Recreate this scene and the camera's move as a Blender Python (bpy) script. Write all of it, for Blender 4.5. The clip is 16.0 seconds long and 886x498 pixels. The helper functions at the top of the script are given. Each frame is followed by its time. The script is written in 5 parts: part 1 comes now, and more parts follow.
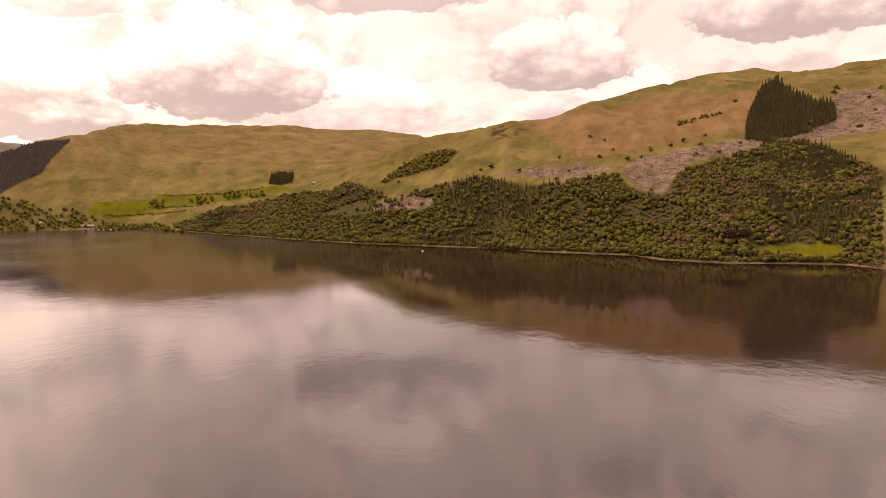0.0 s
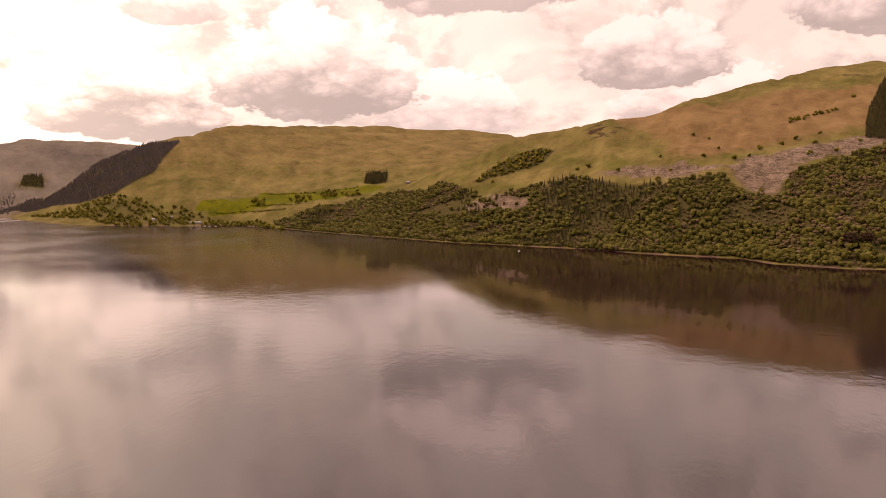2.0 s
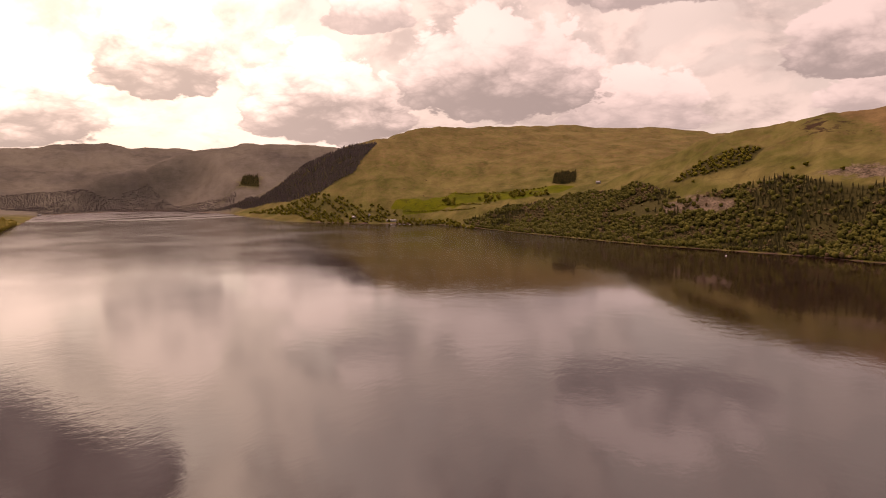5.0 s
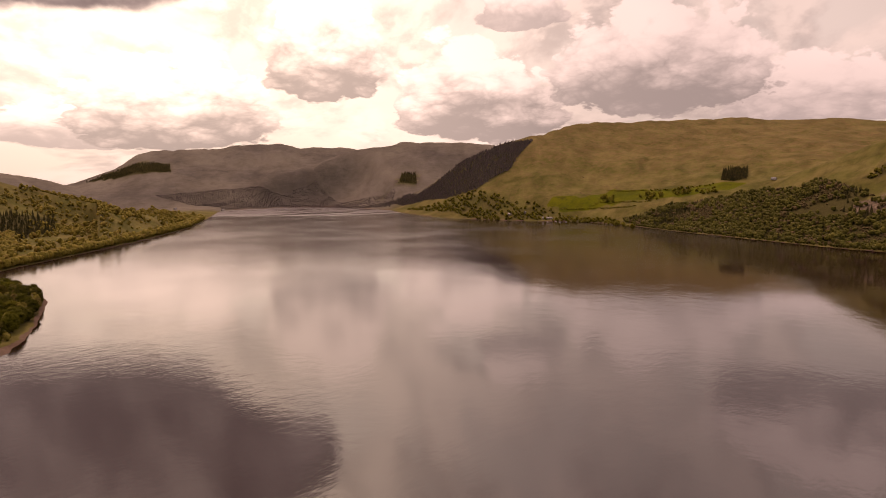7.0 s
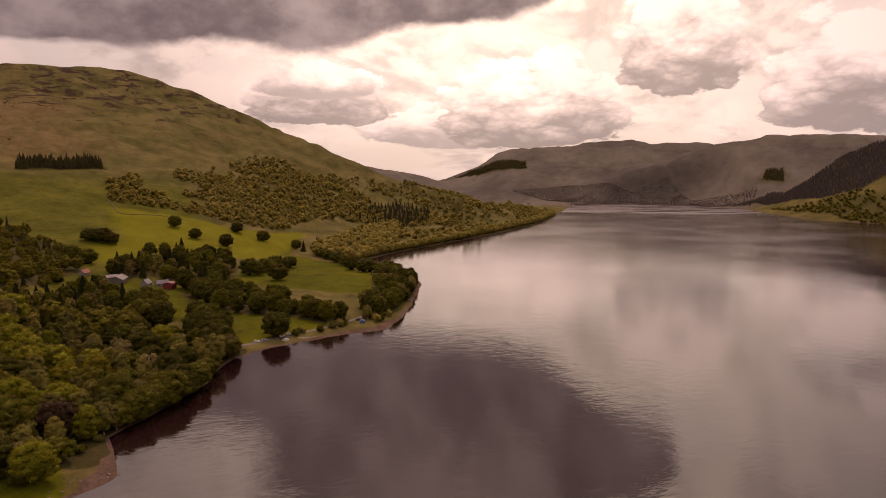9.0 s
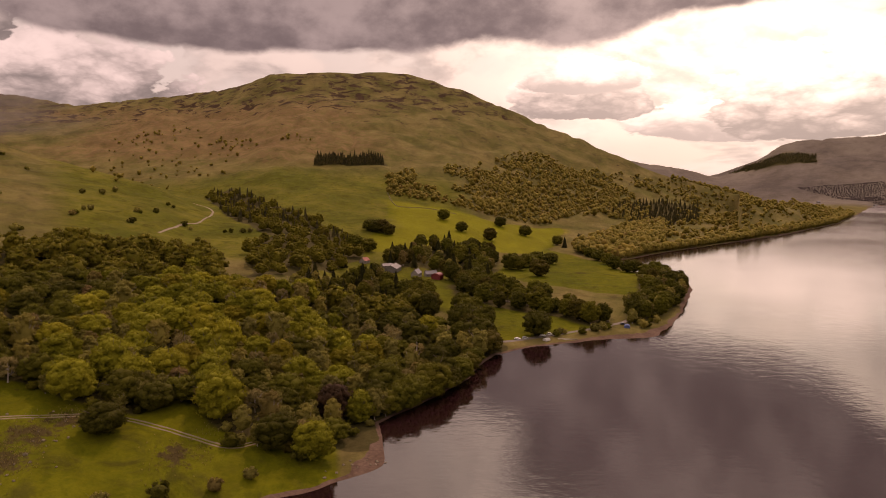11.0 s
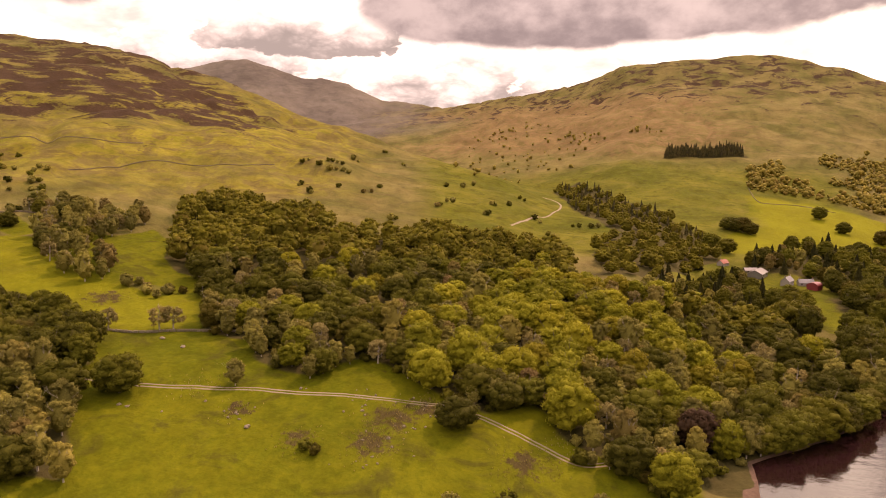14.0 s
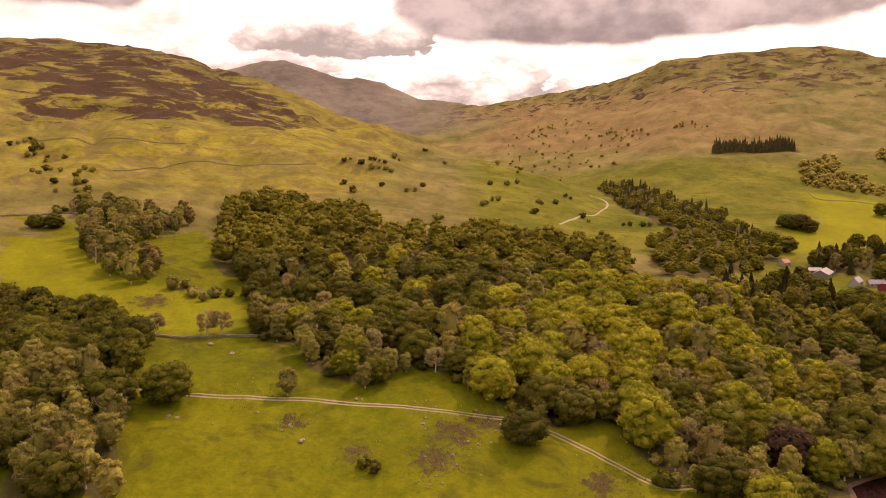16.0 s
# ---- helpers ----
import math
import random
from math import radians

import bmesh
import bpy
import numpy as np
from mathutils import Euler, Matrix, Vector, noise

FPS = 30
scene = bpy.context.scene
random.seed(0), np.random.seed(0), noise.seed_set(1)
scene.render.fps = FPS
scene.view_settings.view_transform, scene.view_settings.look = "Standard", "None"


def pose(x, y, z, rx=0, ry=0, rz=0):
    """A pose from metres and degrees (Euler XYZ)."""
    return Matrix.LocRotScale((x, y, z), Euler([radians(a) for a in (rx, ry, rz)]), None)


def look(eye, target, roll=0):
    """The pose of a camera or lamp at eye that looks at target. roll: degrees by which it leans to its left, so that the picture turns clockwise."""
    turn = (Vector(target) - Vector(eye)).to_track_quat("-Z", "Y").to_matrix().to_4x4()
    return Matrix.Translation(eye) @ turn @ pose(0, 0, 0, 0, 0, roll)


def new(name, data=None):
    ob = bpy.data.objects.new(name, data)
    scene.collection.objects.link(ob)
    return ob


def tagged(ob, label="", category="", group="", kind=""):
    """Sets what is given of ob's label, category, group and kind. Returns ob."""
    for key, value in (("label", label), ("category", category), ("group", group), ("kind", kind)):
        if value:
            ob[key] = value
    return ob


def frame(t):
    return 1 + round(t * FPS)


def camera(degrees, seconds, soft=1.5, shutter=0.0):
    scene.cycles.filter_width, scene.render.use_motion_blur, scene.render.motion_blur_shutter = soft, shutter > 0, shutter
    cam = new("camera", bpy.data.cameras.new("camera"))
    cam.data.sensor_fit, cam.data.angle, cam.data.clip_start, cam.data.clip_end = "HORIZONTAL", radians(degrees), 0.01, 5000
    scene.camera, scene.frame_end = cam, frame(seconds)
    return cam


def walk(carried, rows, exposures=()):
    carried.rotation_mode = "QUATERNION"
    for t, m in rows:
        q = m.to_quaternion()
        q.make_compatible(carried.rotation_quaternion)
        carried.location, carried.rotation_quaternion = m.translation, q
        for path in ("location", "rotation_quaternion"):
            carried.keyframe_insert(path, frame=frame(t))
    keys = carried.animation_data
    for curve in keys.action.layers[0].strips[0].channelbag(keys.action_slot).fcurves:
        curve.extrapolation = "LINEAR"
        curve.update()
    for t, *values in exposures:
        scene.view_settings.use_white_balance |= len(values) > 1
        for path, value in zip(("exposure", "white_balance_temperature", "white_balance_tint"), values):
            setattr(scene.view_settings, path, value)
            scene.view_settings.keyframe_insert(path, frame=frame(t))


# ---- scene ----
cam = camera(64.8, 16.0, soft=0.95)
PATH = [
    (0.0, pose(0.0, -0.0, 115.0, 84.93, 0.43, 1.21)),
    (0.5, pose(-4.1, 1.1, 114.4, 84.95, 0.38, 1.59)),
    (1.0, pose(-8.4, 2.2, 113.8, 84.95, 0.30, 3.55)),
    (1.5, pose(-13.1, 3.5, 113.5, 84.97, 0.23, 5.93)),
    (2.0, pose(-18.0, 4.6, 113.3, 84.99, 0.20, 8.32)),
    (2.5, pose(-23.2, 5.3, 113.2, 85.00, 0.35, 10.73)),
    (3.0, pose(-28.4, 5.6, 113.3, 85.00, 0.33, 13.14)),
    (3.5, pose(-33.6, 5.2, 113.5, 84.98, 0.23, 15.42)),
    (4.0, pose(-38.6, 4.3, 113.7, 84.96, 0.18, 17.86)),
    (6.3, pose(-60.0, -3.8, 115.2, 84.87, 0.19, 28.65)),
    (6.5, pose(-61.8, -3.9, 115.3, 84.81, 0.24, 29.57)),
    (7.0, pose(-66.2, -3.5, 115.4, 84.77, 0.15, 35.16)),
    (7.5, pose(-70.7, -2.2, 115.4, 84.72, 0.01, 42.67)),
    (8.0, pose(-75.2, -0.4, 115.2, 84.64, -0.10, 50.30)),
    (8.5, pose(-80.0, 1.4, 115.1, 84.56, -0.17, 57.55)),
    (9.0, pose(-85.1, 2.9, 115.0, 84.48, -0.19, 63.05)),
    (9.5, pose(-90.4, 4.0, 115.0, 84.34, -0.16, 68.21)),
    (10.0, pose(-95.7, 4.6, 115.2, 84.21, -0.20, 73.69)),
    (10.2, pose(-97.9, 4.8, 115.2, 84.19, -0.23, 75.87)),
    (12.3, pose(-120.7, 0.8, 115.0, 83.66, -0.08, 96.37)),
    (12.5, pose(-122.7, 0.1, 115.0, 83.64, -0.04, 98.33)),
    (13.0, pose(-127.7, -2.3, 114.8, 83.57, -0.03, 104.83)),
    (13.5, pose(-132.7, -5.2, 114.6, 83.53, 0.02, 109.20)),
    (14.0, pose(-137.3, -8.6, 114.2, 83.52, 0.15, 111.57)),
    (14.5, pose(-141.4, -12.4, 114.0, 83.53, 0.28, 113.36)),
    (15.0, pose(-144.9, -16.6, 113.8, 83.48, 0.43, 113.76)),
    (15.5, pose(-147.8, -21.1, 113.6, 83.46, 0.55, 113.88)),
    (16.0, pose(-150.4, -25.9, 113.5, 83.43, 0.68, 114.39)),
]
walk(cam, PATH, [(0.0, -0.06, 8300, 64), (2.0, -0.22, 8300, 65), (4.0, -0.54, 8200, 67), (7.0, -0.80, 8200, 67), (8.0, -0.98, 8100, 68), (9.0, -1.14, 8000, 69), (10.2, -1.30, 8000, 69), (12.3, 0.26, 8300, 62), (14.0, 0.28, 8300, 63), (16.0, 0.28, 8300, 63)])

# ---- sky and sun ----
SUN_AZ, SUN_EL = 72.0, 50.0    # bearing left of north, height
sun_way = Vector((-math.sin(radians(SUN_AZ)) * math.cos(radians(SUN_EL)), math.cos(radians(SUN_AZ)) * math.cos(radians(SUN_EL)), math.sin(radians(SUN_EL))))


def node(tree, kind, label=None, **values):
    n = tree.nodes.new(kind)
    for key, value in values.items():
        if key.startswith("in_"):
            socket = n.inputs[int(key[3:])] if key[3:].isdigit() else n.inputs[key[3:].replace("_", " ")]
            if isinstance(value, bpy.types.NodeSocket):
                tree.links.new(value, socket)
            else:
                socket.default_value = value
        else:
            setattr(n, key, value)
    return n


def calc(tree, op, a, b=0.0, c=0.0, clamp=False):
    return node(tree, "ShaderNodeMath", operation=op, use_clamp=clamp, in_0=a, in_1=b, in_2=c).outputs[0]


def blend(tree, f, a, b, mode="MIX"):
    n = node(tree, "ShaderNodeMix", data_type="RGBA", blend_type=mode)
    for k, v in ((0, f), (6, a), (7, b)):
        if isinstance(v, bpy.types.NodeSocket):
            tree.links.new(v, n.inputs[k])
        else:
            n.inputs[k].default_value = (*v, 1.0) if isinstance(v, tuple) and len(v) == 3 else v
    return n.outputs[2]


def noise_tex(tree, vector, scale, detail=4.0, rough_=0.5, distort=0.0):
    return node(tree, "ShaderNodeTexNoise", in_Vector=vector, in_Scale=scale, in_Detail=detail, in_Roughness=rough_, in_Distortion=distort).outputs[0]


def span(tree, v, lo, hi, a=0.0, b=1.0):
    return node(tree, "ShaderNodeMapRange", interpolation_type="SMOOTHSTEP", in_0=v, in_1=lo, in_2=hi, in_3=a, in_4=b).outputs[0]


world = bpy.data.worlds.new("sky")
scene.world = world
world.use_nodes = True
wt = world.node_tree
wt.nodes.clear()
heaven = node(wt, "ShaderNodeTexSky", sky_type="NISHITA", sun_disc=False, sun_elevation=radians(SUN_EL), sun_rotation=radians(-SUN_AZ), altitude=200.0)
way = node(wt, "ShaderNodeTexCoord").outputs["Generated"]
parts3 = node(wt, "ShaderNodeSeparateXYZ", in_0=way).outputs
rise = calc(wt, "MAXIMUM", parts3[2], 0.0)
el_deg = calc(wt, "MULTIPLY", calc(wt, "ARCSINE", parts3[2]), 57.2958)
az_deg = calc(wt, "MULTIPLY", calc(wt, "ARCTAN2", calc(wt, "MULTIPLY", parts3[0], -1.0), parts3[1]), 57.2958)
low = calc(wt, "ADD", rise, 0.16)
ring = calc(wt, "DIVIDE", 5.2, calc(wt, "MAXIMUM", calc(wt, "SQRT", calc(wt, "SUBTRACT", 1.0, calc(wt, "MULTIPLY", parts3[2], parts3[2]))), 0.02))
deck = node(wt, "ShaderNodeCombineXYZ", in_0=calc(wt, "MULTIPLY", parts3[0], ring), in_1=calc(wt, "MULTIPLY", parts3[1], ring), in_2=calc(wt, "MULTIPLY", calc(wt, "LOGARITHM", low, 2.71828), 3.1)).outputs[0]


def cloud_field(vector):
    """Thickness of the broken cloud veil."""
    return calc(wt, "ADD", calc(wt, "MULTIPLY", noise_tex(wt, vector, 1.3, 6.0, 0.55, 0.3), 0.8), -0.06)


above = node(wt, "ShaderNodeVectorMath", operation="ADD", in_0=deck, in_1=(-0.10, 0.04, 0.25)).outputs[0]
mass = noise_tex(wt, deck, 1.05, 2.0, 0.5)
fluff = noise_tex(wt, deck, 3.0, 6.0, 0.6)
bent = node(wt, "ShaderNodeVectorMath", operation="ADD", in_0=deck, in_1=node(wt, "ShaderNodeVectorMath", operation="SCALE", in_0=node(wt, "ShaderNodeTexNoise", in_Vector=deck, in_Scale=3.0, in_Detail=4.0).outputs[1], in_3=0.22).outputs[0]).outputs[0]
puff = node(wt, "ShaderNodeTexVoronoi", feature="F1", normalize=True, in_Vector=bent, in_Scale=3.1, in_Detail=3.0, in_Roughness=0.55, in_Lacunarity=2.2).outputs[0]
knobs = calc(wt, "ADD", calc(wt, "SUBTRACT", 0.36, puff), calc(wt, "MULTIPLY", calc(wt, "SUBTRACT", fluff, 0.5), 0.32))


def cumulus(under, az, foot_el, wide, high, dark):
    """One heaped cloud with a flat grey base and rounded bright heads, laid over what is behind it."""
    a = calc(wt, "DIVIDE", calc(wt, "SUBTRACT", az_deg, az), wide)
    v = calc(wt, "DIVIDE", calc(wt, "SUBTRACT", el_deg, foot_el), high)
    b = calc(wt, "MAXIMUM", v, calc(wt, "MULTIPLY", v, -3.0))
    r = calc(wt, "ADD", calc(wt, "MULTIPLY", a, a), calc(wt, "MULTIPLY", b, b))
    d = calc(wt, "ADD", calc(wt, "SUBTRACT", 0.85, r), calc(wt, "MULTIPLY", knobs, 2.6))
    lit = span(wt, calc(wt, "ADD", v, calc(wt, "MULTIPLY", knobs, 2.0)), -0.12, 0.85)
    tone = blend(wt, lit, tuple(c * dark for c in (6.0, 7.0, 6.1)), (13.3, 15.0, 12.8))
    return blend(wt, span(wt, d, 0.0, 0.20), under, tone)


def bank(az, el, wide, high, power=1.0):
    """A bank of cloud about a bearing and height, soft at the edge."""
    a = calc(wt, "DIVIDE", calc(wt, "SUBTRACT", az_deg, az), wide)
    b = calc(wt, "DIVIDE", calc(wt, "SUBTRACT", el_deg, el), high)
    s = calc(wt, "ADD", calc(wt, "MULTIPLY", a, a), calc(wt, "MULTIPLY", b, b))
    return calc(wt, "MULTIPLY", calc(wt, "POWER", 2.718, calc(wt, "MULTIPLY", s, -1.0)), power)


def total(values):
    out = values[0]
    for v in values[1:]:
        out = calc(wt, "ADD", out, v)
    return out


# the long grey bank over the south hill and the heaped clouds along the glen
grey_bank = total([bank(87, 13.8, 17, 4.0, 1.3), bank(63, 17.0, 10, 4.2, 1.3), bank(65, 23, 13, 6.0, 1.2), bank(49, 22, 7, 4.0, 0.75), bank(106, 12.4, 12, 3.2, 1.1), bank(141, 13.5, 8, 2.6, 0.8), bank(37, 21, 4.5, 3.0, 0.42)])
# far clouds first: bearing, height of the base, half-width, height, depth of the grey
CUMULI = [(-12, 5.6, 7, 3.9, 1.2), (62, 3.6, 8, 2.9, 1.1), (8, 5.3, 6, 4.4, 1.25), (31, 5.2, 6, 5.2, 0.8), (56, 4.5, 8, 6.0, 0.8), (73, 5.6, 6, 3.9, 0.8), (34, 5.6, 5, 6.5, 0.8),
          (113, 5.5, 10, 6.0, 0.62), (130, 7.5, 8, 4.4, 0.7), (122, 10.0, 9, 3.9, 0.6), (-8, 9.0, 6, 4.7, 1.0), (18.5, 7.6, 8.5, 6.8, 0.95), (44.5, 8.8, 4.8, 7.3, 0.75), (-25, 12.0, 8, 5.2, 1.0), (29, 13.0, 4, 2.9, 1.1),
          (6, 15.5, 9, 5.9, 1.0), (73, 7.2, 5, 2.6, 1.0)]
body, body_up = cloud_field(deck), cloud_field(above)
facing = span(wt, calc(wt, "SUBTRACT", body, body_up), -0.12, 0.10)
veil = blend(wt, span(wt, calc(wt, "ADD", calc(wt, "MULTIPLY", facing, 0.7), calc(wt, "MULTIPLY", knobs, 1.4)), 0.0, 0.75), (7.4, 8.7, 7.4), (11.6, 13.4, 11.1))
skin = blend(wt, span(wt, body, 0.26, 0.36), blend(wt, 0.85, heaven.outputs[0], (11.4, 13.6, 11.0)), veil)
for c in CUMULI:
    skin = cumulus(skin, *c)
darker = span(wt, calc(wt, "ADD", grey_bank, calc(wt, "ADD", calc(wt, "MULTIPLY", calc(wt, "SUBTRACT", mass, 0.5), 0.9), calc(wt, "MULTIPLY", knobs, 0.35))), 0.40, 0.60)
skin = blend(wt, darker, skin, blend(wt, span(wt, calc(wt, "ADD", calc(wt, "MULTIPLY", fluff, 0.5), calc(wt, "MULTIPLY", mass, 0.5)), 0.36, 0.64), (2.6, 2.85, 2.65), (5.5, 6.2, 5.5)))
broad = span(wt, noise_tex(wt, deck, 0.45, 3.0, 0.5), 0.35, 0.65, 0.86, 1.05)
skin = blend(wt, 1.0, skin, node(wt, "ShaderNodeCombineXYZ", in_0=broad, in_1=broad, in_2=broad).outputs[0], "MULTIPLY")
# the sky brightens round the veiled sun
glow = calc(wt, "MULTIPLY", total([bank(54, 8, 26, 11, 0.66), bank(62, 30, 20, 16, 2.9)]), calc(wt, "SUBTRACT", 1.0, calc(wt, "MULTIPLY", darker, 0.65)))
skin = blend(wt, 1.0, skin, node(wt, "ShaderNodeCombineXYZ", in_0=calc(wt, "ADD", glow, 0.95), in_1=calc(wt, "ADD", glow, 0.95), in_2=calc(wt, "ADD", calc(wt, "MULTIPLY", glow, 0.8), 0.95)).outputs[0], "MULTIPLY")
high = span(wt, el_deg, 12.0, 27.0, 1.0, 1.5)
skin = blend(wt, 1.0, skin, node(wt, "ShaderNodeCombineXYZ", in_0=high, in_1=high, in_2=high).outputs[0], "MULTIPLY")
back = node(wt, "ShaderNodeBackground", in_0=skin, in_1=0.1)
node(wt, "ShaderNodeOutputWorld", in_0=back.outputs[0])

lamp = bpy.data.lights.new("sun", "SUN")
lamp.energy, lamp.angle, lamp.color = 3.2, radians(1.5), (1.0, 0.90, 0.74)
sun = new("sun", lamp)
sun.matrix_world = look(sun_way * 1000, (0, 0, 0))

# ---- materials ----
def paint(name, rough_=0.9, metal=0.0):
    m = bpy.data.materials.new(name)
    m.use_nodes = True
    t = m.node_tree
    b = t.nodes["Principled BSDF"]
    b.inputs["Roughness"].default_value, b.inputs["Metallic"].default_value = rough_, metal
    return m, t, b


def wire(t, socket, target):
    t.links.new(socket, target)


def relief_of(t, b, height, strength=0.5, distance=0.3):
    wire(t, node(t, "ShaderNodeBump", in_Height=height, in_Strength=strength, in_Distance=distance).outputs[0], b.inputs["Normal"])


def make_land():
    m, t, b = paint("hill_grass", 0.95)
    b.inputs["Specular IOR Level"].default_value = 0.02
    p = node(t, "ShaderNodeNewGeometry").outputs["Position"]
    c1 = node(t, "ShaderNodeSeparateColor", in_0=node(t, "ShaderNodeAttribute", attribute_name="cover").outputs[0]).outputs
    c2 = node(t, "ShaderNodeSeparateColor", in_0=node(t, "ShaderNodeAttribute", attribute_name="cover_b").outputs[0]).outputs
    c3 = node(t, "ShaderNodeSeparateColor", in_0=node(t, "ShaderNodeAttribute", attribute_name="cover_c").outputs[0]).outputs
    big = noise_tex(t, p, 0.012, 6.0, 0.6)
    mid = noise_tex(t, p, 0.05, 6.0, 0.65, 0.6)
    fine = noise_tex(t, p, 0.6, 5.0, 0.7)
    tuft = noise_tex(t, p, 0.22, 5.0, 0.7)
    col = blend(t, span(t, big, 0.3, 0.7), (0.0703, 0.0681, 0.0161), (0.1366, 0.1092, 0.0377))
    col = blend(t, span(t, mid, 0.52, 0.72, 0.0, 0.55), col, (0.0507, 0.0429, 0.0172))
    vein = node(t, "ShaderNodeTexVoronoi", feature="DISTANCE_TO_EDGE", in_Vector=node(t, "ShaderNodeVectorMath", operation="ADD", in_0=p, in_1=node(t, "ShaderNodeVectorMath", operation="SCALE", in_0=node(t, "ShaderNodeTexNoise", in_Vector=p, in_Scale=0.012, in_Detail=4.0).outputs[1], in_3=90.0).outputs[0]).outputs[0], in_Scale=0.009).outputs[0]
    col = blend(t, span(t, vein, 0.0, 0.05, 0.25, 0.0), col, (0.05, 0.038, 0.018))
    # bracken and bleached moor grass
    bra = blend(t, mid, (0.1011, 0.0632, 0.0276), (0.1872, 0.1200, 0.0536))
    col = blend(t, span(t, calc(t, "ADD", c1[2], calc(t, "MULTIPLY", calc(t, "SUBTRACT", mid, 0.5), 0.9)), 0.3, 0.75), col, bra)
    turf = blend(t, span(t, mid, 0.3, 0.7), (0.1026, 0.0986, 0.0114), (0.1698, 0.1421, 0.0205))
    patch = noise_tex(t, node(t, "ShaderNodeMapping", in_0=p, in_3=(1.0, 1.0, 2.0)).outputs[0], 0.03, 7.0, 0.7, 1.0)
    turf = blend(t, span(t, patch, 0.45, 0.58, 0.0, 0.85), turf, blend(t, tuft, (0.0667, 0.0493, 0.0151), (0.1189, 0.0870, 0.0319)))
    turf = blend(t, span(t, patch, 0.40, 0.28, 0.0, 0.5), turf, (0.0609, 0.0638, 0.0093))
    col = blend(t, span(t, calc(t, "ADD", c3[0], calc(t, "MULTIPLY", calc(t, "SUBTRACT", big, 0.5), 0.8)), 0.3, 0.8), col, turf)
    # pasture
    pas = blend(t, span(t, calc(t, "ADD", calc(t, "MULTIPLY", big, 0.6), calc(t, "MULTIPLY", tuft, 0.4)), 0.35, 0.65), (0.0476, 0.0589, 0.0029), (0.0968, 0.0982, 0.0052))
    pas = blend(t, span(t, mid, 0.50, 0.68, 0.0, 0.75), pas, (0.0435, 0.0418, 0.0070))
    # the meadow's patch of sun put into the grass colour; upper field brighter
    pas = blend(t, calc(t, "MULTIPLY", c3[0], 0.8), pas, blend(t, tuft, (0.1169, 0.1244, 0.0053), (0.1697, 0.1583, 0.0091)))
    scar = span(t, calc(t, "ADD", c3[2], calc(t, "MULTIPLY", calc(t, "SUBTRACT", tuft, 0.5), 1.6)), 0.55, 0.75)
    pas = blend(t, scar, pas, blend(t, fine, (0.0319, 0.0232, 0.0081), (0.0696, 0.0522, 0.0203)))
    col = blend(t, span(t, calc(t, "ADD", c1[0], calc(t, "MULTIPLY", calc(t, "SUBTRACT", mid, 0.5), 0.3)), 0.35, 0.65), col, pas)
    # heather in ragged patches
    hea = blend(t, fine, (0.0220, 0.0128, 0.0081), (0.0609, 0.0360, 0.0197))
    mot = noise_tex(t, node(t, "ShaderNodeMapping", in_0=p, in_3=(1.0, 1.0, 2.2)).outputs[0], 0.018, 7.0, 0.62, 0.8)
    col = blend(t, span(t, calc(t, "ADD", calc(t, "SUBTRACT", c1[1], 0.5), calc(t, "MULTIPLY", calc(t, "SUBTRACT", calc(t, "ADD", calc(t, "MULTIPLY", mot, 0.8), calc(t, "MULTIPLY", tuft, 0.2)), 0.5), 3.4)), -0.06, 0.22), col, hea)
    # far hills: the purple-grey haze of distance put into the moor colour
    hazy_moor = blend(t, span(t, calc(t, "ADD", calc(t, "MULTIPLY", mot, 0.35), calc(t, "MULTIPLY", noise_tex(t, p, 0.0022, 5.0, 0.6), 0.65)), 0.36, 0.64), (0.072, 0.062, 0.058), (0.145, 0.126, 0.104))
    col = blend(t, calc(t, "MULTIPLY", c3[1], 0.9), col, hazy_moor)
    # felled ground, woodland floor, shingle
    fel = blend(t, span(t, calc(t, "ADD", calc(t, "MULTIPLY", tuft, 0.6), calc(t, "MULTIPLY", mid, 0.4)), 0.38, 0.62), (0.040, 0.030, 0.019), (0.185, 0.135, 0.098))
    col = blend(t, span(t, calc(t, "ADD", c2[0], calc(t, "MULTIPLY", calc(t, "SUBTRACT", mid, 0.55), 1.6)), 0.3, 0.8), col, fel)
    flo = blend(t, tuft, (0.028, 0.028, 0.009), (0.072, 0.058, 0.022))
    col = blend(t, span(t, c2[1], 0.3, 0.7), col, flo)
    peb = blend(t, fine, (0.0607, 0.0382, 0.0270), (0.1403, 0.0921, 0.0674))
    col = blend(t, span(t, calc(t, "ADD", c2[2], calc(t, "MULTIPLY", calc(t, "SUBTRACT", tuft, 0.5), 0.5)), 0.4, 0.6), col, peb)
    col = blend(t, 0.55, col, blend(t, fine, (0.55, 0.55, 0.55), (1.35, 1.35, 1.35)), "MULTIPLY")
    # worn, wet and tussocky ground in patches and down-slope runnels
    flat = node(t, "ShaderNodeVectorMath", operation="SUBTRACT", in_0=p, in_1=(-100.0, 10.0, 0.0)).outputs[0]
    xyz = node(t, "ShaderNodeSeparateXYZ", in_0=flat).outputs
    fall = node(t, "ShaderNodeVectorMath", operation="LENGTH", in_0=flat).outputs[1]
    turn = calc(t, "MULTIPLY", calc(t, "ARCTAN2", xyz[0], xyz[1]), 2200.0)
    blot = noise_tex(t, node(t, "ShaderNodeCombineXYZ", in_0=turn, in_1=calc(t, "MULTIPLY", calc(t, "LOGARITHM", fall, 2.71828), 1100.0)).outputs[0], 0.016, 9.0, 0.66, 0.5)
